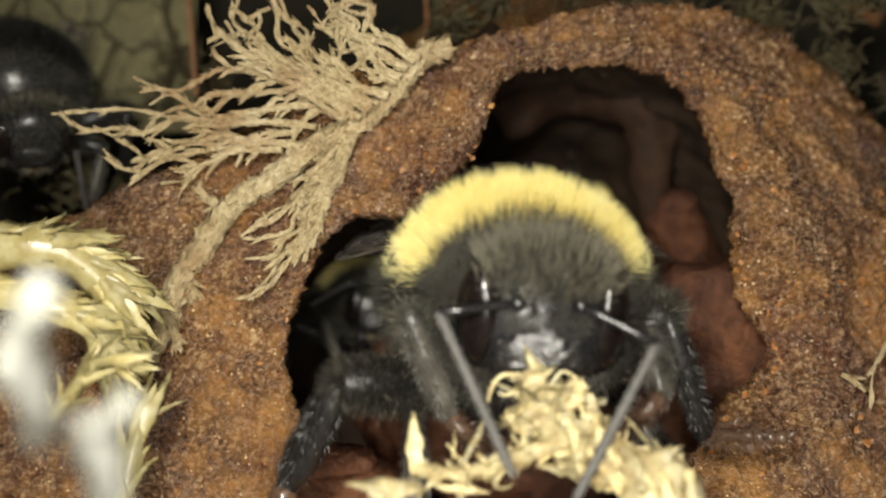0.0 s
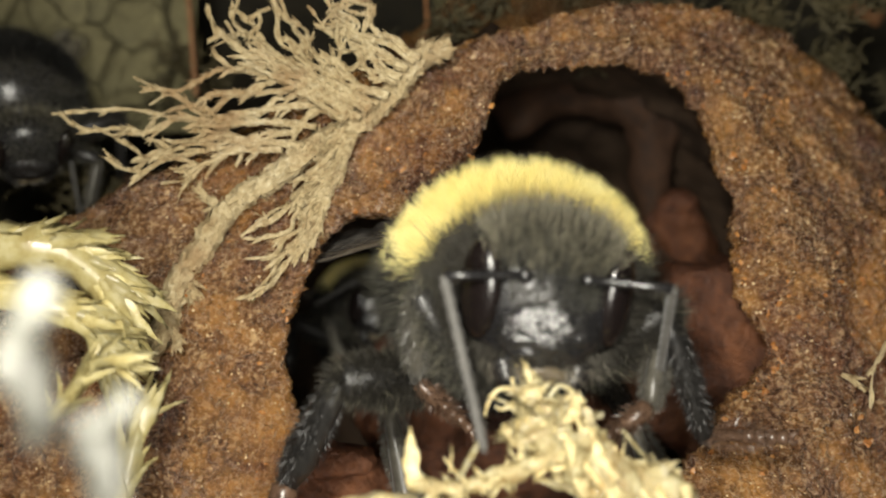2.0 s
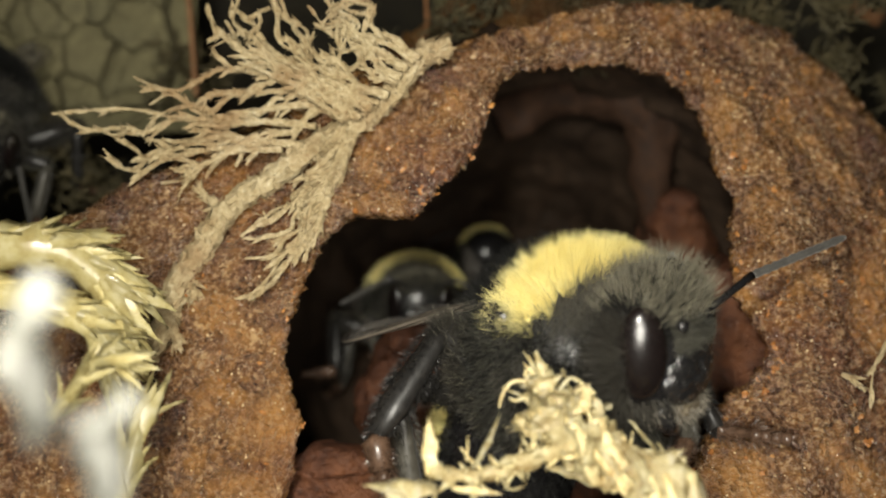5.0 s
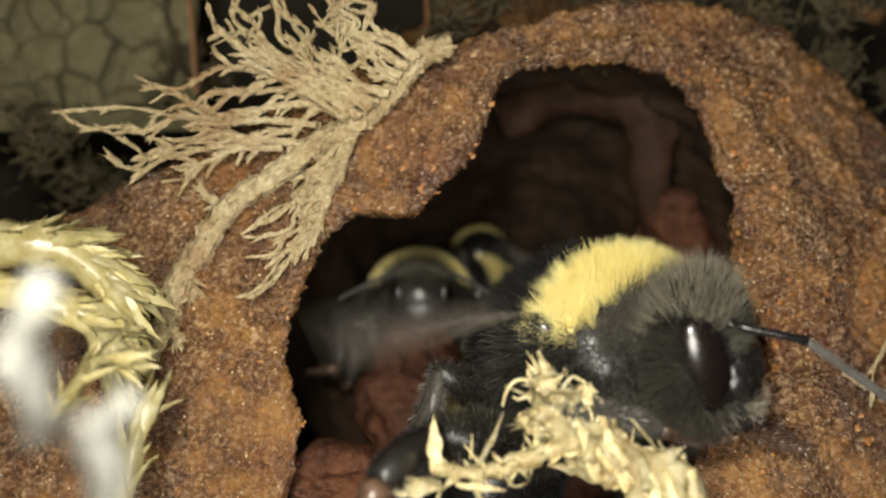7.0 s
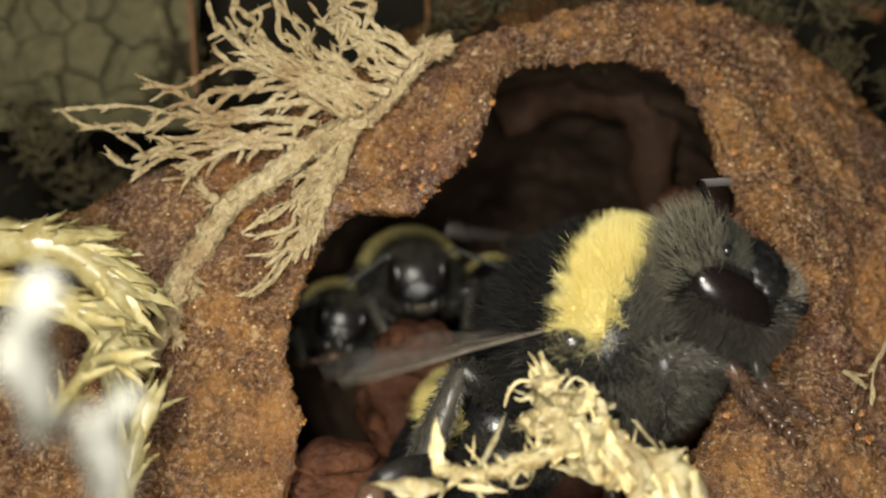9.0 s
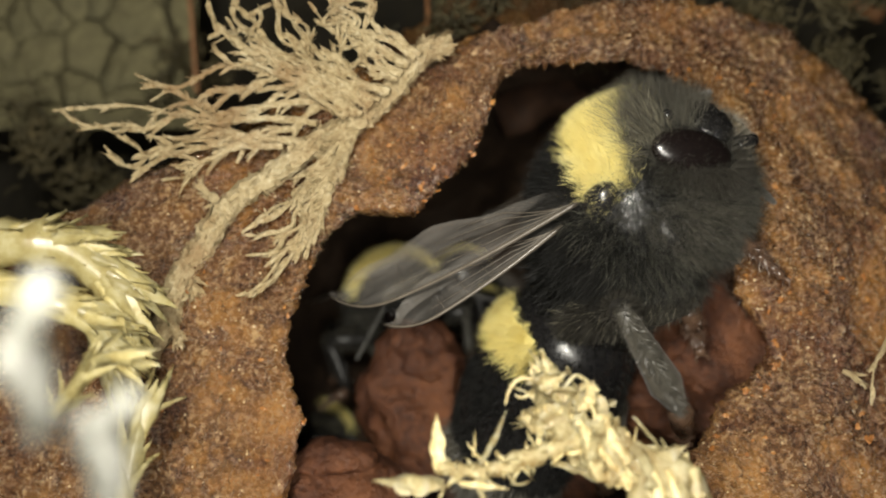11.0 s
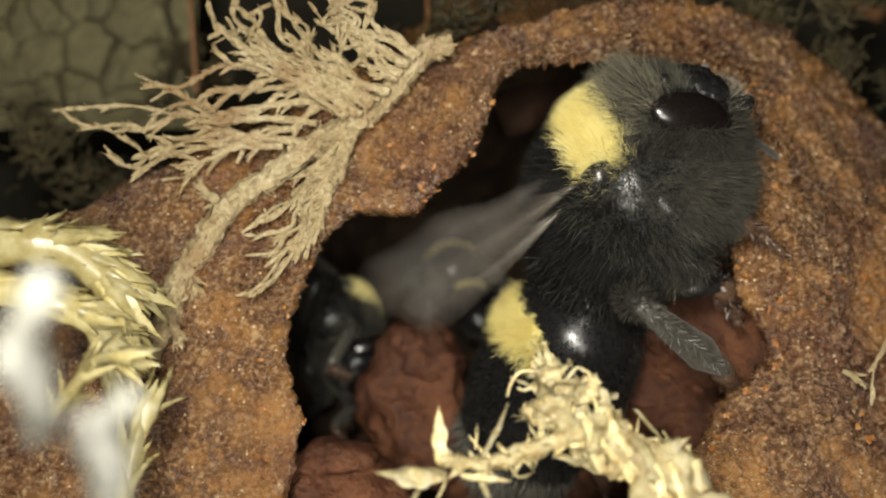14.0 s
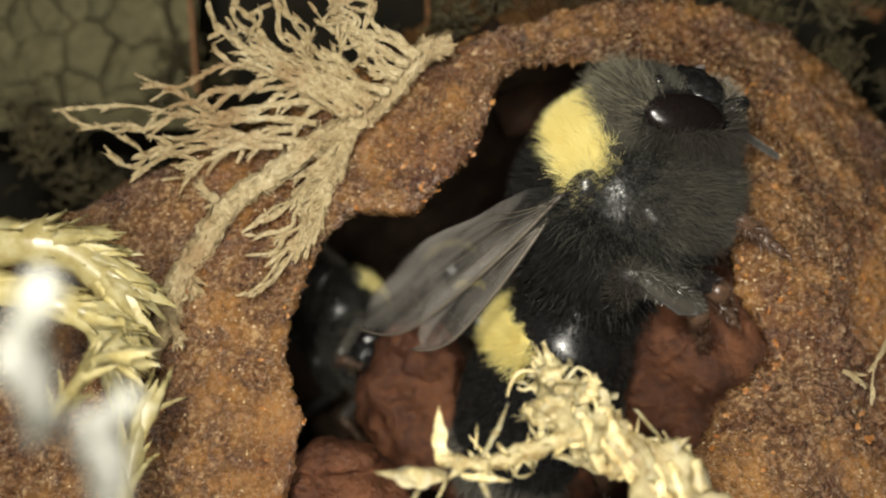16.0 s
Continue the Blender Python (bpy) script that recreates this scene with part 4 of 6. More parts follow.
# ---- bumblebees ----
def wing_geo(length, width, sign, lobe):
    """Membrane (thin solid) and veins of a wing along +x; sign: side on which the trailing edge lies."""
    n = 22
    lead, trail = [], []
    for i in range(n + 1):
        s = i / n
        droop = 0.5 * max(0.0, (s - 0.7) / 0.3) ** 2.5
        lead.append(Vector((length * s, sign * width * (droop - 0.12 * math.sin(math.pi * s)), 0)))
        w = width * (s ** 0.55) * max(0.0, 1 - max(0, (s - 0.5) / 0.5) ** 3.2) ** 0.6 * (1 - lobe * math.exp(-((s - 0.3) / 0.07) ** 2))
        trail.append(Vector((length * s * 0.985, sign * max(w, width * droop), 0)))
    verts, faces = [], []
    for z in (0.012, -0.012):
        for a, b in zip(lead, trail):
            for j in range(7):
                p = a.lerp(b, j / 6)
                verts.append((p.x, p.y, z + 0.16 * math.sin(p.x * 1.7) * (j / 6) + 0.16 * math.sin(j * 2.2 + p.x * 0.5) * p.x / length + 0.12 * noise.noise(Vector((p.x, p.y * 2, 3)))))
    m = (n + 1) * 7
    for side in (0, 1):
        for i in range(n):
            for j in range(6):
                k = side * m + i * 7 + j
                q = (k, k + 7, k + 8, k + 1)
                faces.append(q if side else q[::-1])
    veins = [tube([a + Vector((0, 0, 0.02)) for a in lead], (0.08, 0.04), 5)]
    for j, e in ((1.4, 0.85), (2.6, 0.72), (4.0, 0.6), (5.0, 0.5)):
        line = [lead[i].lerp(trail[i], j / 6 * min(1, i / 6)) + Vector((0, 0, 0.05)) for i in range(int(n * e))]
        veins.append(tube(line, (0.02, 0.009), 4))
    for i in (9, 12, 15):
        veins.append(tube([lead[i].lerp(trail[i + 1], q) + Vector((0, 0, 0.05)) for q in (0.0, 0.35, 0.6)], (0.009, 0.007), 4))
    return (verts, faces), join(*veins)


LEG_SIZES = {"fore": ((2.0, 1.4, -2.3), 3.2, 3.0, 2.2, 0.42), "mid": ((0.3, 1.7, -2.8), 4.1, 3.7, 2.3, 0.56), "hind": ((-2.2, 1.7, -1.9), 3.4, 3.9, 3.3, 0.42)}


def bumblebee(label, seed, hairs=1.0, group="", collar_mat=None):
    """A bumblebee about 17 mm long: +x ahead, +y its left, +z up, the origin amid the thorax."""
    rng = np.random.default_rng(seed)
    H = lambda n: int(n * hairs)
    body = thing("bumblebee", label, "bumblebee", group=group)
    bee = {"body": body}
    th = ((0, 0, 0), (3.25, 3.35, 3.05))
    part("thorax", blob(*th, 40, 26), CUTICLE, body)
    ragged = lambda v: 0.09 * np.sin(v * 23) + 0.07 * np.sin(v * 61 + 1)
    collar = lambda x, y, z: (x + 0.5 * ragged(y + z) > 0.25 - 0.08 * np.abs(y)) & (x + 0.4 * ragged(y * 1.7) < 0.72 - 0.2 * np.abs(y)) & (z + 0.6 * ragged(x * 2 + y) > 0.24)
    within = lambda x, y, z: (x > 0.33 - 0.08 * abs(y)) & (x < 0.66 - 0.2 * abs(y)) & (z > 0.3)
    part("collar_fur", join(underfur(*th, within), fur(rng, H(52000), *th, 0.78, collar, (-0.1, 0, 0.1), 0.015 / hairs ** 0.4, 0.24)), collar_mat or YELLOW, body, "" if collar_mat else "yellow collar of dense fur")
    part("thorax_fur", join(fur(rng, H(34000), *th, 0.72, lambda x, y, z: (x < 0.27 - 0.08 * np.abs(y)) & (z > -0.7), (-0.35, 0, 0.1), 0.017, 0.34),
                            fur(rng, H(16000), *th, 0.9, lambda x, y, z: (x > -0.1) & (z < 0.24) & (z > -0.9), (-0.2, 0, -0.2), 0.016, 0.36)), BLACKFUR, body, "black fur")
    part("breast_fur", fur(rng, H(15000), *th, 0.72, lambda x, y, z: (x > 0.28) & (z < -0.12), (0.1, 0, -0.3), 0.018, 0.3), GREYFUR, body, "greyish breast fur")
    part("flank_hair", fur(rng, H(9500), *th, 1.05, lambda x, y, z: (x > -0.2) & (z < 0.36) & (z > -0.8), (0.0, 0, -0.15), 0.015, 0.4), MIDFUR, body, "greyish flank hairs")
    part("neck_fur", fur(rng, H(12000), *th, 1.2, lambda x, y, z: (x > 0.68) & (z > 0.1), (0.1, 0, 0.45), 0.018, 0.32), NECKFUR, body, "wispy greyish neck fur")
    # head: +x out of the face, +z to the crown
    def skull(u):
        return 1 - 0.12 * max(0, -u.z) * abs(u.y) - 0.04 * abs(u.y)
    hd = ((0, 0, -0.25), (1.25, 2.3, 2.0))
    head = part("head", blob(*hd, 40, 26, 0, 1, skull), CUTICLE, body, at=aim((4.4, 0, -1.2), (0.85, 0, -0.5), (0.5, 0, 0.85)))
    bee["head"] = head
    for s in (1, -1):
        lens = Matrix.Translation((0.5, s * 1.66, 0.08)) @ Matrix.Rotation(s * radians(56), 4, "Z")
        verts, faces = blob((0, 0, 0), (0.4, 0.66, 1.26), 32, 24)
        part("eye", ([lens @ v for v in verts], faces), EYEMAT, head, "glossy dark brown compound eye")
        part("mandible", tube(spline([(0.6, s * 0.95, -1.6), (0.85, s * 0.75, -2.1), (0.8, s * 0.15, -2.5)], 9), (0.4, 0.16), 8), CUTICLE, head)
        part("ocellus", blob((0.8, s * 0.35, 1.3), (0.09, 0.09, 0.09), 10, 8), EYEMAT, head)
    part("clypeus", blob((0.8, 0, -0.72), (0.7, 1.32, 1.05), 44, 30, 0.1, 4.5), FACE, head, "shiny black face shield")
    part("labrum", blob((1.0, 0, -1.75), (0.3, 0.6, 0.28), 20, 12, 0.12, 2), PALE, head, "pale bristly upper lip")
    part("proboscis", tube([(0.6, 0, -1.8), (0.75, 0, -2.3), (0.4, 0, -2.8)], (0.26, 0.12), 8), LEGRED, head)
    part("beard", join(fur(rng, H(900), *hd, 0.6, lambda x, y, z: (x > 0.3) & (z < -0.62) & (np.abs(y) > 0.2), (0.2, 0, -0.5), 0.018, 0.35),
                       fur(rng, H(450), (0.9, 0, -1.75), (0.25, 0.8, 0.25), 0.45, lambda x, y, z: x > 0, (0.3, 0, -0.5), 0.016, 0.35)), FRINGE, head, "tan bristles round the mouth")
    part("crown_fur", fur(rng, H(8000), *hd, 0.5, lambda x, y, z: (z + 0.15 * np.sin(y * 31) > 0.4) & (np.abs(y) < 0.75), (0.0, 0, 0.5), 0.018, 0.32), BLACKFUR, head, "short black crown fur")
    part("crown_hair", fur(rng, H(2600), *hd, 1.0, lambda x, y, z: (z > 0.45) & (np.abs(y) < 0.7), (0.05, 0, 0.6), 0.016, 0.32), WISPS, head, "sparse pale crown hairs")
    part("face_fur", fur(rng, H(7500), *hd, 0.42, lambda x, y, z: (x > 0.3) & (np.abs(y) < 0.46) & (z > 0.08), (0.2, 0, 0.4), 0.016, 0.45), MIDFUR, head, "short grey face fur")
    part("cheek_fur", join(fur(rng, H(12000), *hd, 0.7, lambda x, y, z: (x < 0.3) & (z < 0.6), (-0.5, 0, 0.1), 0.016, 0.38),
                           fur(rng, H(2600), *hd, 0.5, lambda x, y, z: (x > -0.1) & (z < -0.5), (0.1, 0, -0.6), 0.022, 0.35)), CROWN, head, "dark grey fur")
    for s, side in ((1, "l"), (-1, "r")):
        ant = part("antenna", join(blob((0, 0, 0), (0.2, 0.2, 0.2), 12, 8), tube([(0, 0, 0), (0.5, 0, 0.03), (1.3, 0, 0), (1.95, 0, 0)], [0.1, 0.1, 0.11, 0.13], 10)), CUTICLE, body,
                   at=aim((5.6, s * 0.6, -0.6), (0.5, s * 0.8, 0.2), (0, 0, 1)))
        line, rad = [(0, 0, 0)], [0.1]
        for k in range(11):
            x0 = 0.06 + k * 0.37
            line += [(x0 + 0.03, 0, 0), (x0 + 0.18, 0, 0), (x0 + 0.34, 0, 0)]
            rad += [0.105, 0.13, 0.11] if k < 10 else [0.105, 0.1, 0.05]
        flag = part("flagellum", tube(line, rad, 10), FEELER, ant, "segmented greyish whip of the feeler", at=aim((1.95, 0, 0), (0.7, 0, -0.7), (0, 1, 0)))
        bee["ant_" + side] = (ant, flag, s)
    # abdomen: its waist at the origin, the tail along -x
    def rings(u):
        return 1 + 0.018 * math.sin(u.x * 16) - 0.12 * max(0, -u.x - 0.3) * (1 - abs(u.z)) * 0.3
    ab = ((-4.6, 0, -0.2), (4.8, 2.75, 2.45))
    abd = part("abdomen", blob(*ab, 44, 40, 0, 1, rings), CUTICLE, body, at=aim((-2.6, 0, -0.7), (1, 0, 0.1), (0, 0, 1)))
    bee["abdomen"] = abd
    band = lambda x, y, z: (x + 0.4 * ragged(y + z) > 0.26) & (x + 0.3 * ragged(y) < 0.5) & (z + 0.5 * ragged(x + y) > 0.66)
    core = lambda x, y, z: (x > 0.31) & (x < 0.46) & (z > 0.72)
    part("yellow_band", join(underfur(*ab, core), fur(rng, H(30000), *ab, 0.7, band, (-0.4, 0, 0), 0.016, 0.25)), YELLOW, abd, "yellow fur band")
    part("belly_band_fur", fur(rng, H(7000), *ab, 0.4, lambda x, y, z: (x > 0.15) & (x < 0.85) & ((z < 0.66) | (x > 0.5)), (-0.5, 0, 0), 0.026, 0.3), BLACKFUR, abd)
    part("abdomen_fur", join(fur(rng, H(18000), *ab, 0.42, lambda x, y, z: (x < 0.2) & (x > -0.6) & (z > -0.6), (-0.7, 0, 0), 0.02, 0.35),
                             fur(rng, H(2500), *ab, 0.8, lambda x, y, z: (x > 0.7), (-0.2, 0, 0), 0.035, 0.3)), BLACKFUR, abd, "black fur")
    part("tail_fur", fur(rng, H(3500), *ab, 0.9, lambda x, y, z: (x < -0.55), (-0.6, 0, 0), 0.035, 0.3), GREYFUR, abd, "greyish tail fur")
    part("waist_fur", fur(rng, H(3500), (-2.4, 0, -0.4), (1.6, 2.6, 2.4), 0.8, lambda x, y, z: np.abs(x) < 0.9, (-0.3, 0, 0), 0.035, 0.35), BLACKFUR, body)
    part("neck", blob((2.7, 0, -0.5), (1.0, 1.3, 1.3), 20, 14), CUTICLE, body)
    for s, side in ((1, "l"), (-1, "r")):
        part("tegula", blob((0.75, s * 3.2, 0.95), (0.62, 0.4, 0.45), 20, 14, 0.03, 3), CUTICLE, body, "glossy black wing scale")
        part("flank_plate", blob((0.9, s * 2.6, -1.0), (1.0, 0.5, 0.75), 24, 16, 0.12, 1.9), CUTICLE, body, "glossy black side plate")
        for name, size, hinge in (("forewing", (8.8, 2.7), (0.3, 3.1, 1.3)), ("hindwing", (6.2, 1.8), (-0.7, 3.1, 1.2))):
            skin, veins = wing_geo(*size, s, 0.0)
            hinge = Vector((hinge[0], s * hinge[1], hinge[2]))
            w = part(name, skin, WING, body, "smoky clear wing", at=aim(hinge, (-0.93, s * 0.3, -0.05), (0, 0, 1)))
            part("venation", veins, VEIN, w)
            bee[name + "_" + side] = (w, hinge, s)
        for kind, (hip, a, b, c, r) in LEG_SIZES.items():
            h = Vector((hip[0], s * hip[1], hip[2]))
            femur = tube([(0, 0, 0), (a * 0.25, 0, 0.05), (a * 0.6, 0, 0.05), (a, 0, 0)], [r * 0.9, r * 1.15, r, r * 0.75], 12)
            leg = part("leg", femur, LEGBLACK, body)
            part("leg_fur", fur(rng, H(6000 if kind == "mid" else 2200), (a * 0.5, 0, 0), (a * 0.55, r, r), {"fore": 0.38, "mid": 0.6, "hind": 0.36}[kind], lambda x, y, z: x > -2, (0.5, 0, -0.2), 0.024, 0.4), {"fore": MIDFUR, "mid": CROWN, "hind": CROWN}[kind], leg)
            if kind != "hind":
                part("leg_hair", fur(rng, H(350), (a * 0.5, 0, 0), (a * 0.55, r, r), 0.75, lambda x, y, z: x > -2, (0.6, 0, -0.2), 0.016, 0.4), WISPS, leg, "sparse pale leg hairs")
            wide = {"fore": 1.0, "mid": 0.55 if s > 0 else 1.15, "hind": 1.5}[kind]
            tib = part("tibia", join(tube([(0, 0, 0), (b * 0.2, 0, 0), (b * 0.75, 0, 0), (b, 0, 0)], [r * 0.6, r * 0.75, r * 0.85 * wide, r * 0.6], 12, flat=0.75),
                                     fur(rng, H(2200), (b * 0.5, 0, 0), (b * 0.55, r * 0.8 * wide, r * 0.6), 0.3, lambda x, y, z: x > -2, (0.8, 0, 0), 0.022, 0.35)), LEGBLACK if kind == "mid" else FORELEG, leg)
            seg = [tube([(0, 0, 0), (c * 0.08, 0, 0), (c * 0.42, 0, 0)], [r * 0.4, r * 0.62 * wide, r * 0.5 * wide], 9)]
            for k in range(4):
                x0 = c * (0.42 + 0.125 * k)
                seg.append(tube([(x0, 0, 0), (x0 + c * 0.1, 0, 0), (x0 + c * 0.125, 0, 0)], [r * 0.28, r * 0.4, r * 0.26], 8))
            for q in (-1, 1):
                seg.append(tube([(c * 0.92, 0, 0), (c * 1.0, q * 0.18, 0), (c * 1.04, q * 0.2, -0.14)], [0.09, 0.06, 0.02], 5))
            seg.append(fur(rng, H(500), (c * 0.35, 0, 0), (c * 0.4, r * 0.5, r * 0.5), 0.3, lambda x, y, z: x > -2, (0.8, 0, 0), 0.025, 0.4))
            tar = part("tarsus", join(*seg), LEGRED, leg, "dark brown jointed foot")
            bee[kind + "_" + side] = (leg, tib, tar, h, a, b)
    return bee


def limb(bee, name, m, ankle, toe, pole):
    """Poses of a leg's three pieces for a foot at ankle (mm, world), toes towards toe, the knee towards pole."""
    leg, tib, tar, hip, a, b = bee[name]
    h = (m @ (hip * MM)) / MM
    d = Vector(ankle) - h
    ln = min(max(d.length, abs(a - b) + 0.3), a + b - 0.05)
    d.normalize()
    x = (a * a - b * b + ln * ln) / (2 * ln)
    o = Vector(pole) - d * d.dot(Vector(pole))
    o.normalize()
    knee = h + d * x + o * math.sqrt(max(0.0, a * a - x * x))
    foot = h + d * ln
    side = d.cross(o)
    lm = aim(h, knee - h, side)
    tm = aim(knee, foot - knee, side)
    t = Vector(toe) - foot
    fm = aim(foot, t if t.length > 0.2 else foot - knee, side if abs(t.normalized().dot(side)) < 0.95 else o)
    inv = m.inverted()
    li = lm.inverted()
    return inv @ lm, li @ tm, li @ fm


def blend(table, t):
    """Numbers of a table of (seconds, tuples...) at t, straight between its rows."""
    if t <= table[0][0]:
        return table[0][1:]
    for p, q in zip(table, table[1:]):
        if t <= q[0]:
            s = (t - p[0]) / (q[0] - p[0])
            return [tuple(a + (b - a) * s for a, b in zip(u, v)) for u, v in zip(p[1:], q[1:])]
    return table[-1][1:]


REST = {"fore": ((5.2, 2.6, -5.2), (7.0, 3.2, -5.4), (0.2, 0.6, 0.8)), "mid": ((1.0, 5.4, -5.2), (1.6, 7.8, -5.6), (0, 0.3, 1)), "hind": ((-5.2, 5.0, -5.0), (-7.6, 6.2, -5.6), (-0.2, 0.4, 1))}


def stand(bee):
    """The legs of a bee that is keyed only as a whole, in its rest pose."""
    one = Matrix.Identity(4)
    for kind, (ankle, toe, pole) in REST.items():
        for s, side in ((1, "l"), (-1, "r")):
            f = lambda v: (v[0], v[1] * s, v[2])
            ms = limb(bee, kind + "_" + side, one, f(ankle), f(toe), f(pole))
            for ob, m in zip(bee[kind + "_" + side][:3], ms):
                ob.matrix_basis = m


QUEEN = bumblebee("large black bumblebee with yellow collar and belly band in the entrance", 1)
BACK = bumblebee("smaller dark bumblebee with yellow collar in the chamber", 2, 0.35, "bees in the chamber")
stand(BACK)
DEEP = bumblebee("dark bumblebee moving deep in the chamber", 3, 0.2, "bees in the chamber")
stand(DEEP)
THIRD = bumblebee("dark bumblebee at the chamber's back", 5, 0.2, "bees in the chamber")
stand(THIRD)
OUTSIDE = bumblebee("dark glossy bumblebee outside on the wall's shoulder", 4, 0.3, collar_mat=BLACKFUR)
stand(OUTSIDE)
for k in ("ant_l", "ant_r"):
    OUTSIDE[k][0].matrix_basis = aim((5.2, OUTSIDE[k][2] * 0.7, -1.2), (-0.5, OUTSIDE[k][2] * 0.8, -0.7), (0, 0, 1))

# ---- what moves ----
# seconds; the abdomen's way towards the waist, and its back
REAR = [
    (0.0, (-0.1, -0.8, 0.5), (0, 0.3, 0.9)),
    (3.0, (-0.1, -0.8, 0.5), (0, 0.3, 0.9)),
    (4.2, (-0.05, -0.58, 0.78), (-0.3, 0.4, 0.8)),
    (6.3, (0.5, -0.2, 0.84), (-0.9, -0.2, 0.4)),
    (8.0, (0.5, -0.2, 0.84), (-0.9, -0.2, 0.4)),
    (9.2, (0.5, -0.2, 0.85), (-0.9, -0.2, 0.4)),
    (11.3, (0.4, -0.34, 0.85), (-0.9, -0.28, 0.3)),
    (16.0, (0.36, -0.34, 0.87), (-0.9, -0.28, 0.3)),
]
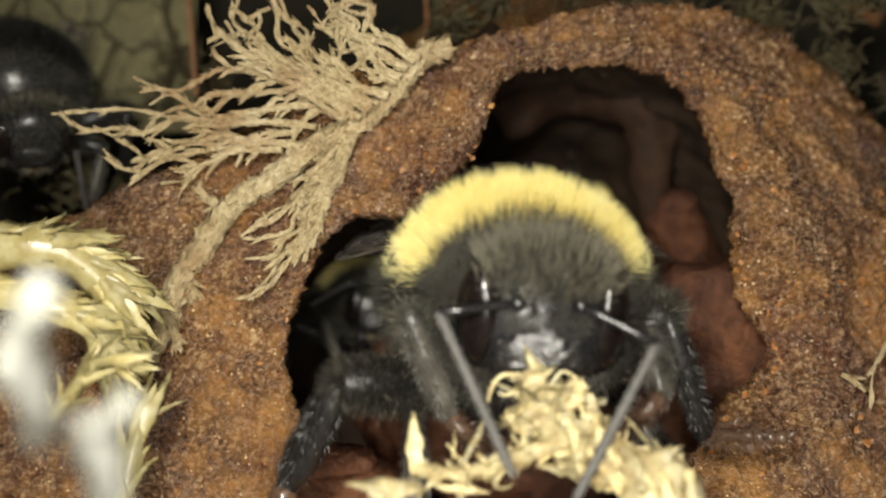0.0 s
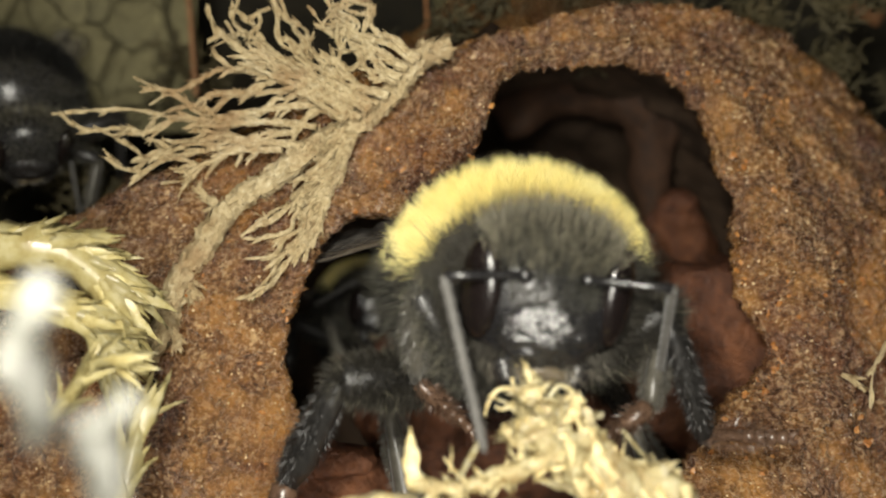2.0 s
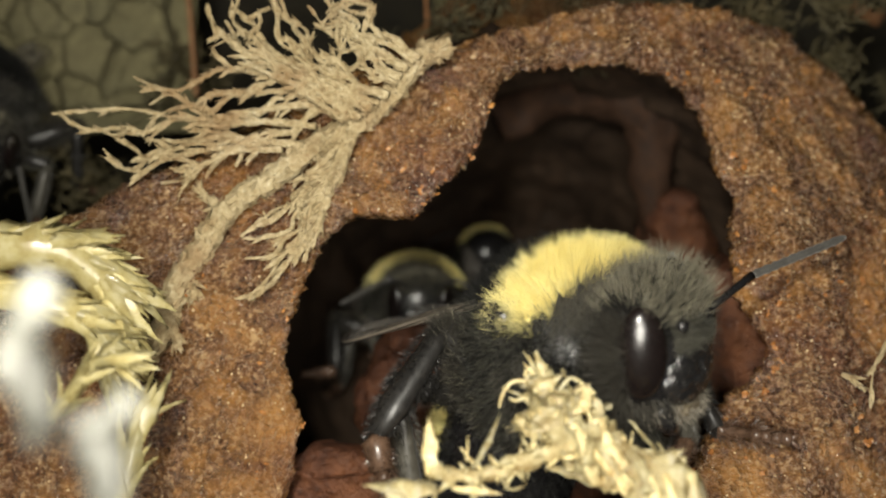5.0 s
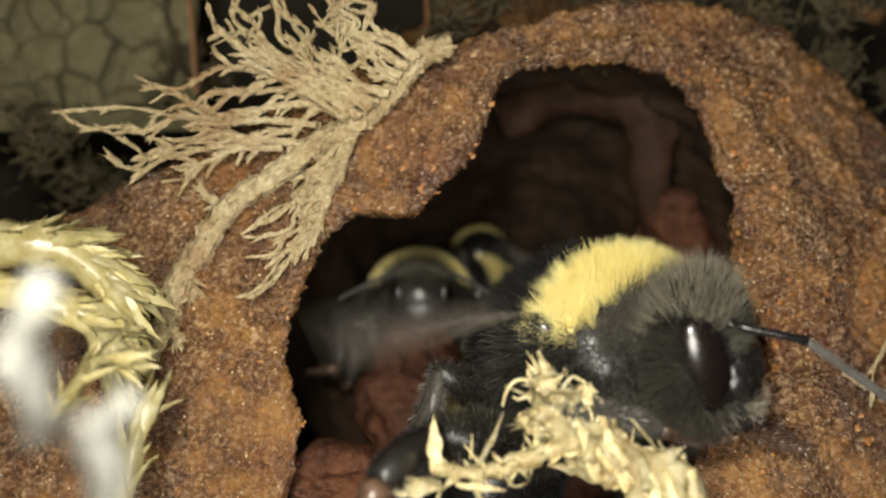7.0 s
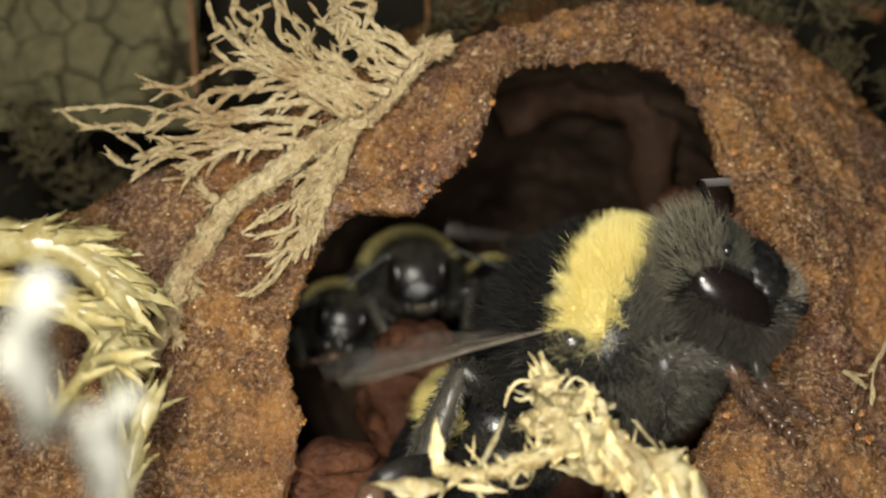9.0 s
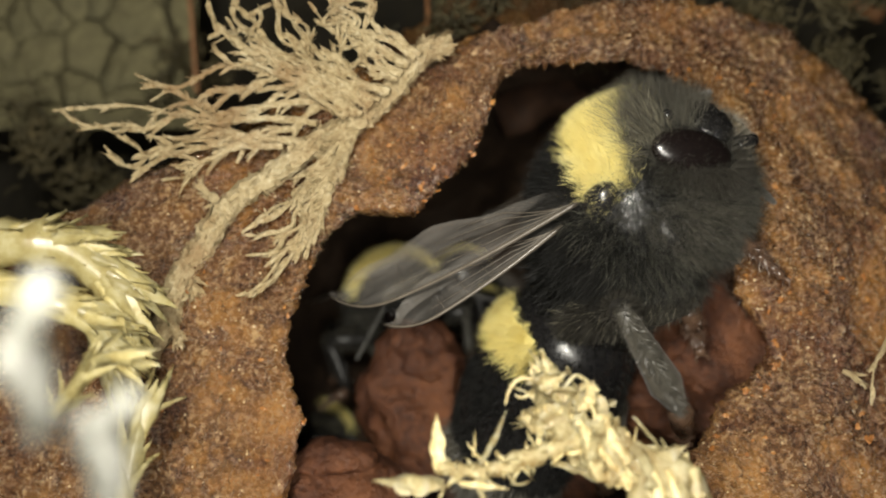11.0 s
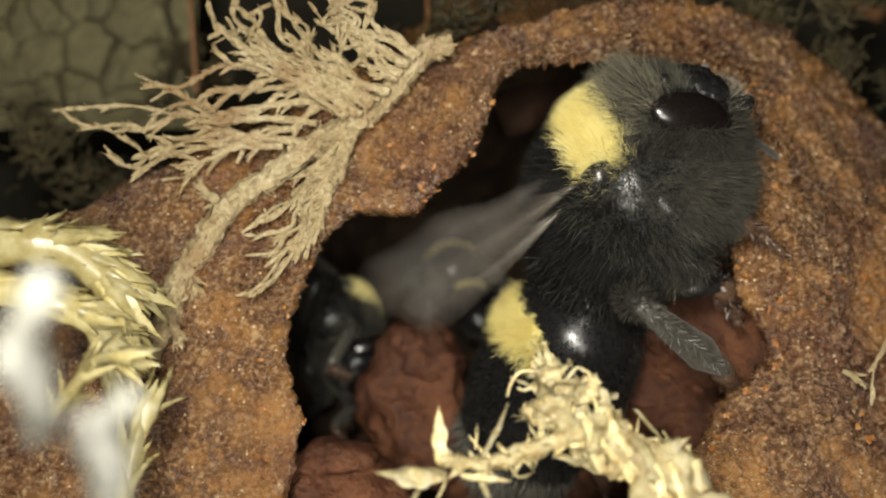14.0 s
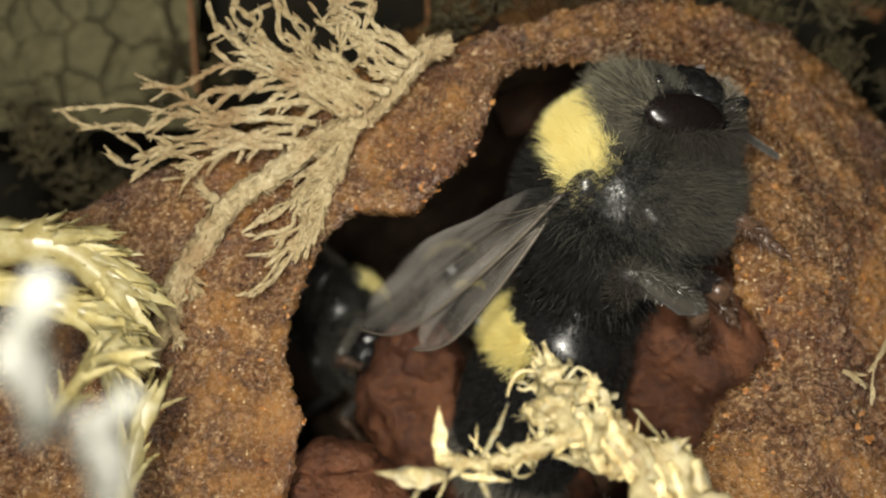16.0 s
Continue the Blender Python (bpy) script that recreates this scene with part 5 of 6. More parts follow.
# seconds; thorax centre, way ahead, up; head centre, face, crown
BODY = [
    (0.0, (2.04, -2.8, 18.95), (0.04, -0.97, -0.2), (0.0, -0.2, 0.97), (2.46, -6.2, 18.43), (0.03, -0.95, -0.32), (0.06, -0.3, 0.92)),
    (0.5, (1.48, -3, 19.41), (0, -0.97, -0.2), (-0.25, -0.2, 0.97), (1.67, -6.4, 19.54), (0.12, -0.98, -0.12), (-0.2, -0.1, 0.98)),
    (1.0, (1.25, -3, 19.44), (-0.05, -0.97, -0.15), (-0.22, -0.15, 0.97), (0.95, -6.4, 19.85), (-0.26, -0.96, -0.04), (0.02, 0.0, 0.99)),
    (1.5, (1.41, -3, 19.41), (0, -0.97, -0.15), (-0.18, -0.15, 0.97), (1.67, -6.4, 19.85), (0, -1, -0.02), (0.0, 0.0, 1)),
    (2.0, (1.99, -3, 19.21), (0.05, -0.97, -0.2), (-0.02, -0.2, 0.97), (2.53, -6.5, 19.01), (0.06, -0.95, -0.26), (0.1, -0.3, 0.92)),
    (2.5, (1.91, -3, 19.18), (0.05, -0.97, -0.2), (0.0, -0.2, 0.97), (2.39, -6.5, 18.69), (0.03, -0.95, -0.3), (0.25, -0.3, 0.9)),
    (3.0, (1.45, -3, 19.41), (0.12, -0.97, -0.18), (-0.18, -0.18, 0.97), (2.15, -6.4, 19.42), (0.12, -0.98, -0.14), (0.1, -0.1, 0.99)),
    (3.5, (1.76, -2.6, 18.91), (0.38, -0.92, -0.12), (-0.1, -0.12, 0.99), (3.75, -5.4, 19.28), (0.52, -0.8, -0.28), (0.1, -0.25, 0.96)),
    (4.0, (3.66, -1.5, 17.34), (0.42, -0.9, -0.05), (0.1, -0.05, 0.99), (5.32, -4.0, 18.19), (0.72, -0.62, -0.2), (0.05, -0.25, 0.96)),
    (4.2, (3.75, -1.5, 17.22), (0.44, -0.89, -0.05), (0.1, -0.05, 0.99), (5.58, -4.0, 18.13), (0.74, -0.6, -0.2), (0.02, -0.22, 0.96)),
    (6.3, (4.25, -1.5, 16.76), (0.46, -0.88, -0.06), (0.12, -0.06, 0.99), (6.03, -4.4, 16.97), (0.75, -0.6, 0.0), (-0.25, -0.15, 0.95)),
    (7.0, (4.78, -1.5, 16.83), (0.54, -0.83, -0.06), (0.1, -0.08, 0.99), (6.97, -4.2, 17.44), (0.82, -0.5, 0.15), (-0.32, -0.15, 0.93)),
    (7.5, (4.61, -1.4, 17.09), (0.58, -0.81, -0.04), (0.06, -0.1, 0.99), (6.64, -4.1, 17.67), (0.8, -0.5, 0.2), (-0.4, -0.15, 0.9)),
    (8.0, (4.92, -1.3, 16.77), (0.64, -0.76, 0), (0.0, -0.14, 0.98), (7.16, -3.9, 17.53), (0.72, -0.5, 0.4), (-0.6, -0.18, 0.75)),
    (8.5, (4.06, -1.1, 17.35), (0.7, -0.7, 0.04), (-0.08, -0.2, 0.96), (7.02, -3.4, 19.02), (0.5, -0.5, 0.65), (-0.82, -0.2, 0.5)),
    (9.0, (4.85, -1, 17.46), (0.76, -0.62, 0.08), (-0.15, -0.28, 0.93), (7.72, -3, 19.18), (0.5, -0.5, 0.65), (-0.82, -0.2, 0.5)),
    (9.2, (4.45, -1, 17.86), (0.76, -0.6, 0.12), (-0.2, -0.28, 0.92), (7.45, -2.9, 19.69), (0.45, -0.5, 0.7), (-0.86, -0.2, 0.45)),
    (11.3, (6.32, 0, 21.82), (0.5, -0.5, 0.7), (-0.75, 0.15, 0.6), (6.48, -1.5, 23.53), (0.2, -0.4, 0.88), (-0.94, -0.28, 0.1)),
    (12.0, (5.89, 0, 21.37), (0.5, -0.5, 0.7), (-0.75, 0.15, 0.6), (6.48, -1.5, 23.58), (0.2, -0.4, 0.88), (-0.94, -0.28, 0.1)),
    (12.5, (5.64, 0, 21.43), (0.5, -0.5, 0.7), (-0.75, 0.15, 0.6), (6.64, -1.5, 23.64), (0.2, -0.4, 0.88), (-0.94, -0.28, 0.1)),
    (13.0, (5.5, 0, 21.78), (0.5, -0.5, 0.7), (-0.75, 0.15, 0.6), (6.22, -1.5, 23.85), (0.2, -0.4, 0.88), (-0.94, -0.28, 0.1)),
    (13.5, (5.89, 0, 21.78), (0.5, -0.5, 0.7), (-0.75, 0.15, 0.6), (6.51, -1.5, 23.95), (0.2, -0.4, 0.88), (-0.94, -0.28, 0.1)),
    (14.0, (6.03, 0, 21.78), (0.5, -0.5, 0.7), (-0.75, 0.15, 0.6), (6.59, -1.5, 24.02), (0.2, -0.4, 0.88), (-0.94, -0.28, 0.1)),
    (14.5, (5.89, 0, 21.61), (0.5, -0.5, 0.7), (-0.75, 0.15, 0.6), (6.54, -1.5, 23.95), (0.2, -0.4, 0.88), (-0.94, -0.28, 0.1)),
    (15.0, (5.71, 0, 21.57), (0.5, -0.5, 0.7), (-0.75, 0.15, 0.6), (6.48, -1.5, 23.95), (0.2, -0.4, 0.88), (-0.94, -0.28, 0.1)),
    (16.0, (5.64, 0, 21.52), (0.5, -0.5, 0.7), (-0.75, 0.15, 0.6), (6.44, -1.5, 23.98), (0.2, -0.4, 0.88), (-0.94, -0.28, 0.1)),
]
# seconds; ways of the left scape and whip, then of the right ones
FEELERS = [
    (0.0, (1, -0.3, -0.5), (-0.5, -0.2, -0.85), (-1, -0.25, -0.1), (0.42, -0.2, -0.9)),
    (0.5, (1, -0.25, 0.02), (0.35, 0.85, -0.35), (-0.9, -0.3, -0.05), (-0.4, 0.6, -0.7)),
    (1.0, (0.55, -0.3, 0.75), (0.85, 0.1, 0.47), (-0.85, -0.3, 0.4), (-1, -0.1, 0.14)),
    (1.5, (0.85, -0.25, 0.62), (1, 0, 0.03), (-0.8, -0.25, 0.6), (-0.95, 0.35, 0.0)),
    (2.0, (0.95, -0.3, -0.1), (0.1, 0.8, -0.6), (-1, -0.25, 0.0), (0.22, -0.1, -0.95)),
    (2.5, (0.8, -0.3, -0.65), (-0.55, 0.1, -0.8), (-1, -0.25, 0.12), (0.03, -0.1, -0.98)),
    (3.0, (0.65, -0.2, 0.7), (1, 0, 0.03), (-0.5, -0.2, 0.4), (-0.4, 0.85, -0.3)),
    (3.5, (0.7, 0.2, 0.35), (0.95, 0.2, 0.25), (-0.65, -0.1, 0.78), (-0.3, 0.1, 0.93)),
    (4.0, (0.75, 0.1, 0.5), (0.95, 0.1, 0.3), (-0.35, 0.0, 0.95), (0.1, 0.95, 0.1)),
    (4.2, (0.75, 0.1, 0.5), (0.95, 0.1, 0.3), (-0.3, 0.1, 0.9), (0.1, 0.95, 0.1)),
    (6.3, (0.4, 0.75, 0.2), (0.3, 0.9, 0.1), (0.5, 0.75, 0.1), (0.4, 0.9, -0.1)),
    (6.5, (0.3, 0.85, 0.2), (0.2, 0.95, 0.15), (0.5, 0.75, 0.1), (0.4, 0.9, -0.1)),
    (7.0, (0.2, 0.9, 0.2), (0.1, 0.95, 0.2), (0.7, -0.1, -0.15), (0.82, 0.1, -0.57)),
    (7.5, (0.2, 0.9, 0.2), (0.1, 0.95, 0.2), (0.6, 0.2, -0.5), (0.4, 0.5, -0.75)),
    (8.0, (0.5, 0.5, 0.2), (0.9, 0.4, 0.14), (0.5, 0.5, -0.5), (0.1, 0.6, -0.8)),
    (8.5, (-0.1, 0.7, 0.55), (0.45, 0.85, 0.0), (0.5, 0.5, -0.5), (0.1, 0.6, -0.8)),
    (9.2, (-0.05, 0.7, 0.55), (0.5, 0.8, 0.1), (0.5, 0.5, -0.5), (0.1, 0.6, -0.8)),
    (11.3, (0.85, 0.4, 0.0), (0.35, 0.9, 0.2), (0.8, 0.5, -0.35), (0.75, 0.6, -0.3)),
    (12.5, (0.85, 0.4, 0.0), (0.35, 0.9, 0.2), (0.8, 0.5, -0.35), (0.7, 0.65, -0.3)),
    (16.0, (0.85, 0.4, 0.0), (0.35, 0.9, 0.2), (0.8, 0.5, -0.32), (0.75, 0.6, -0.3)),
]
# seconds; ways and face normals of the right and left wings
WINGS = [
    (0.0, (-0.3, 0.9, 0), (-0.5, 0, 0.85), (0.3, 0.9, 0.0), (0.5, 0.0, 0.85), 0),
    (3.5, (-0.5, 0.85, -0.1), (-0.5, 0, 0.85), (0.1, 0.9, 0.0), (0.5, 0.0, 0.85), 0),
    (4.2, (-0.6, 0.78, -0.2), (-0.3, -0.1, 0.9), (-0.05, 0.88, 0.03), (0.4, 0.05, 0.88), 0.1),
    (6.5, (-0.73, 0.63, -0.26), (-0.2, -0.2, 0.9), (-0.51, 0.8, 0.1), (0.09, 0.2, 0.95), 0.45),
    (7.0, (-0.85, 0.48, -0.2), (-0.25, -0.3, 0.85), (-0.52, 0.79, 0.1), (0.06, 0.2, 0.95), 0.8),
    (7.5, (-0.84, 0.48, -0.24), (-0.25, -0.3, 0.85), (-0.54, 0.78, 0.1), (0.03, 0.2, 0.95), 0.8),
    (8.0, (-0.87, 0.47, -0.14), (-0.25, -0.3, 0.85), (-0.55, 0.77, 0.1), (0.0, 0.2, 0.95), 1.0),
    (8.5, (-0.77, 0.53, -0.35), (-0.35, 0.05, 0.93), (-0.57, 0.76, 0.1), (-0.04, 0.2, 0.95), 0.04),
    (9.0, (-0.86, 0.45, -0.24), (-0.25, -0.2, 0.9), (-0.59, 0.75, 0.1), (-0.08, 0.2, 0.95), 0.16),
    (9.2, (-0.84, 0.48, -0.25), (-0.25, -0.25, 0.9), (-0.6, 0.75, 0.1), (-0.1, 0.2, 0.95), 0.2),
    (11.3, (-0.85, 0.25, -0.46), (-0.4, -0.7, 0.6), (-0.4, 0.8, -0.2), (-0.6, -0.2, 0.7), 0.3),
    (11.5, (-0.85, 0.22, -0.47), (-0.25, -0.95, 0.3), (-0.4, 0.8, -0.2), (-0.6, -0.2, 0.7), 0.22),
    (12.0, (-0.77, 0.37, -0.52), (-0.25, -0.92, 0.35), (-0.4, 0.8, -0.21), (-0.6, -0.2, 0.7), 0.2),
    (12.5, (-0.73, 0.4, -0.55), (-0.5, -0.45, 0.72), (-0.4, 0.8, -0.23), (-0.6, -0.2, 0.7), 0.12),
    (13.0, (-0.81, 0.34, -0.48), (-0.4, -0.7, 0.6), (-0.4, 0.8, -0.24), (-0.6, -0.2, 0.7), 0.1),
    (13.5, (-0.8, 0.32, -0.51), (-0.4, -0.75, 0.55), (-0.4, 0.8, -0.25), (-0.6, -0.2, 0.7), 0.12),
    (14.0, (-0.76, 0.41, -0.51), (-0.4, -0.6, 0.6), (-0.4, 0.8, -0.26), (-0.6, -0.2, 0.7), 0.42),
    (14.5, (-0.78, 0.37, -0.51), (-0.4, -0.6, 0.6), (-0.4, 0.8, -0.27), (-0.6, -0.2, 0.7), 0.42),
    (15.0, (-0.72, 0.41, -0.56), (-0.3, -0.8, 0.5), (-0.4, 0.8, -0.28), (-0.6, -0.2, 0.7), 0.16),
    (15.5, (-0.73, 0.38, -0.57), (-0.4, -0.6, 0.6), (-0.4, 0.8, -0.29), (-0.6, -0.2, 0.7), 0.22),
    (16.0, (-0.68, 0.42, -0.6), (-0.3, -0.85, 0.45), (-0.4, 0.8, -0.3), (-0.6, -0.2, 0.7), 0.07),
]
# seconds; ankle, toe, knee's side of each leg
STEPS = {
    "mid_l": [
        (0.0, (7.08, -4.34, 15.04), (9.07, -4.64, 15.01), (0.52, -0.64, 0.56)),
        (0.5, (6.81, -5.34, 15.23), (8.71, -5.64, 15.2), (0.4, -0.85, 0.35)),
        (1.0, (6.77, -5.48, 15.26), (8.66, -5.78, 15.23), (0.45, -0.82, 0.37)),
        (1.5, (6.83, -5.24, 15.21), (8.74, -5.54, 15.18), (0.47, -0.8, 0.39)),
        (2.0, (6.98, -4.72, 15.11), (8.93, -5.02, 15.08), (0.49, -0.72, 0.5)),
        (2.5, (6.99, -4.66, 15.1), (8.95, -4.96, 15.07), (0.51, -0.69, 0.51)),
        (3.0, (6.85, -5.18, 15.2), (8.76, -5.48, 15.17), (0.43, -0.82, 0.37)),
        (3.6, (7.13, -4.16, 15.01), (9.13, -4.46, 14.97), (0.43, -0.67, 0.6)),
        (4.2, (7.59, -2.6, 14.7), (9.79, -2.6, 14.61), (0.5, 0, 0.6)),
        (6.3, (8.75, -1.5, 14.85), (9.84, -2, 14.44), (0.5, 0, 0.6)),
        (9.2, (9.07, -1, 15.71), (9.76, -2, 14.94), (0.5, 0, 0.6)),
        (11.3, (9.49, 2.5, 20.21), (9.93, 3, 19.43), (-1, 0.5, 0)),
        (16.0, (9.24, 2.5, 20.21), (9.93, 3, 19.43), (-1, 0.5, 0)),
    ],
    "mid_r": [
        (0.0, (-4.27, -3.82, 13.55), (-4.83, -4.12, 12.01), (-0.75, -0.66, 0.11)),
        (0.5, (-3.94, -7.08, 14.42), (-4.36, -7.38, 13.15), (-0.93, -0.37, 0.08)),
        (1.0, (-3.93, -7.52, 14.53), (-4.34, -7.82, 13.29), (-0.9, -0.42, 0.07)),
        (1.5, (-3.85, -7.98, 14.51), (-4.25, -8.28, 13.3), (-0.87, -0.5, 0.02)),
        (2.0, (-4.23, -4.02, 13.68), (-4.8, -4.32, 12.07), (-0.74, -0.67, 0.08)),
        (2.5, (-4.4, -3.98, 13.83), (-4.96, -4.28, 12.21), (-0.79, -0.6, 0.16)),
        (3.0, (-3.81, -7.82, 14.6), (-4.28, -8.12, 13.38), (-0.87, -0.48, 0.1)),
        (3.5, (-4.31, -3.56, 13.41), (-4.88, -3.86, 11.93), (-0.83, -0.55, 0.11)),
        (4.0, (-2.02, -6.42, 15.74), (-1.16, -6.72, 15.03), (-0.76, -0.17, 0.63)),
        (4.2, (-2.02, -5.52, 15.57), (-1.21, -5.82, 14.84), (-0.77, 0.04, 0.63)),
        (6.3, (-1.57, -1.96, 14.01), (-2.21, -2.26, 12.59), (-0.69, -0.56, 0.46)),
        (7.0, (-1.49, -7.98, 14.64), (-1.86, -8.28, 13.68), (-0.85, -0.48, 0.23)),
        (9.2, (-1.73, -5.54, 13.9), (-2.21, -5.84, 12.83), (-0.99, -0.05, -0.13)),
        (11.3, (9.03, 0, 18.95), (9.7, 1, 17.81), (-0.75, -0.6, 0.25)),
        (16.0, (8.53, 0, 18.86), (9.33, 1, 17.81), (-0.75, -0.6, 0.25)),
    ],
    "fore_r": [
        (0.0, (0.16, -5.48, 15.71), (0.95, -5.78, 14.97), (-0.52, -0.52, 0.68)),
        (0.5, (0.31, -5.5, 15.21), (1.09, -5.8, 14.69), (-0.42, -0.85, 0.32)),
        (1.0, (-0.62, -5.14, 15.8), (0.09, -5.44, 14.9), (-0.66, -0.53, 0.53)),
        (1.5, (-0.29, -4.4, 16.21), (0.69, -4.7, 15.5), (-0.78, -0.49, 0.4)),
        (2.0, (-0.75, -4.36, 16.51), (0.54, -4.66, 15.42), (-0.43, -0.48, 0.76)),
        (2.5, (0.01, -5.8, 15.77), (0.94, -6.1, 15.18), (-0.72, -0.44, 0.54)),
        (3.0, (-0.59, -7.48, 16.33), (0.87, -7.78, 15.85), (-0.89, -0.23, 0.4)),
        (3.5, (1.88, -5.36, 16.13), (2.69, -5.66, 15.24), (-0.46, -0.73, 0.5)),
        (4.0, (1.55, -5.94, 16.08), (2.49, -6.24, 15.21), (-0.56, 0.08, 0.83)),
        (4.2, (1.65, -6.02, 16.02), (2.62, -6.32, 15.23), (-0.57, 0.06, 0.82)),
        (6.3, (5.14, -5, 15.44), (6.63, -5, 15.18), (0, -0.5, 0.3)),
        (7.5, (6.04, -5, 15.11), (7.67, -4.5, 14.86), (0, -0.5, 0.4)),
        (8.5, (7.79, -3.04, 16.81), (8.97, -3.34, 15.42), (0.22, -0.55, 0.81)),
        (9.2, (8.06, -3.22, 16.83), (8.84, -3.52, 15.61), (-0.02, -0.69, 0.72)),
        (11.3, (8.75, -1.5, 20.95), (9.73, -1.2, 20.27), (-0.8, 0.5, 0.2)),
        (16.0, (8.75, -1.5, 20.95), (9.73, -1.2, 20.27), (-0.8, 0.5, 0.2)),
    ],
    "fore_l": [
        (0.0, (5.52, -6.06, 16.38), (4.23, -6.36, 15.16), (0.67, -0.07, 0.74)),
        (0.5, (5.19, -6.16, 17.46), (3.86, -6.46, 17.21), (0.72, 0.24, 0.65)),
        (1.0, (4.35, -6.08, 17.45), (2.82, -6.38, 16.5), (0.72, 0.29, 0.64)),
        (1.5, (4.36, -5.64, 16.97), (2.95, -5.94, 16.44), (0.79, 0.3, 0.54)),
        (2.0, (5.32, -5.68, 16.04), (4.23, -5.98, 15.3), (0.8, 0.1, 0.59)),
        (2.5, (4.88, -5.2, 15.59), (3.58, -5.5, 15.21), (0.89, 0.21, 0.4)),
        (3.0, (5.03, -5.56, 17.4), (3.68, -5.86, 16.57), (0.72, 0.4, 0.56)),
        (3.5, (5.89, -5, 16.59), (4.31, -5.5, 15.79), (0.6, -0.2, 0.3)),
        (4.2, (5.85, -4.5, 15.01), (4.7, -5, 14.36), (-0.3, 0.2, 0.3)),
        (6.3, (8.21, -3, 14.56), (9.09, -3, 14.32), (0.3, 0, 0.5)),
        (9.2, (9.34, -2, 16.19), (10.23, -2, 15.52), (0.3, 0, 0.5)),
        (11.3, (9.54, 2, 21.83), (9.89, 3, 21.49), (-1, 0.3, -0.2)),
        (16.0, (9.21, 2, 21.83), (9.89, 3, 21.49), (-1, 0.3, -0.2)),
    ],
    "hind_r": [
        (0.0, (-0.81, 1, 10.98), (-1.68, 0, 10.03), (-0.3, 0.5, 0.3)),
        (6.3, (-1.03, -3, 12.63), (-2.11, -3.5, 11.82), (-0.3, -0.4, 0.8)),
        (9.2, (-1.03, -3, 12.95), (-2.11, -3.5, 12.06), (-0.3, -0.4, 0.8)),
        (11.3, (8.18, -2.26, 15.73), (9.19, 0.24, 14.08), (-0.08, -0.99, -0.11)),
        (11.5, (8.43, -1.72, 15.56), (9.45, 0.78, 13.98), (0.12, -0.98, -0.15)),
        (12.0, (8.06, -1.84, 15.66), (9.23, 0.66, 14.18), (0.07, -1.0, -0.04)),
        (12.5, (8.42, -2.58, 17.54), (10.25, -0.08, 16.46), (-0.03, -0.94, 0.34)),
        (13.0, (6.99, -2.56, 16.88), (8.33, -0.06, 14.23), (-0.23, -0.93, 0.29)),
        (13.5, (7.9, -1.86, 15.8), (8.95, 0.64, 14.37), (0.09, -0.99, -0.05)),
        (14.0, (8.13, -2.16, 16.46), (9.31, 0.34, 15.33), (-0.09, -1.0, -0.01)),
        (14.5, (8.17, -1.86, 17.97), (9.22, 0.64, 16.92), (-0.1, -0.92, 0.38)),
        (15.0, (7.89, -1.64, 17.96), (9.01, 0.86, 16.71), (-0.09, -0.92, 0.37)),
        (15.5, (8.02, -1.56, 17.95), (9.04, 0.94, 16.71), (-0.02, -0.93, 0.37)),
        (16.0, (7.7, -1.1, 18.16), (8.55, 1.4, 16.66), (-0.03, -0.94, 0.34)),
    ],
    "hind_l": [
        (0.0, (8.04, -1, 11.39), (8.59, -2, 10.69), (0.5, -0.2, 0.8)),
        (6.3, (5.83, 1, 10.98), (6.56, 1, 10.06), (0.3, 0, 0.8)),
        (11.3, (5.42, 3, 12.95), (5.81, 3, 9.81), (0.3, 0.6, 0.3)),
        (16.0, (5.42, 3, 12.95), (5.81, 3, 9.81), (0.3, 0.6, 0.3)),
    ],
}


def times(a, b, step):
    return [round(a + step * i, 3) for i in range(int(round((b - a) / step)) + 1)]


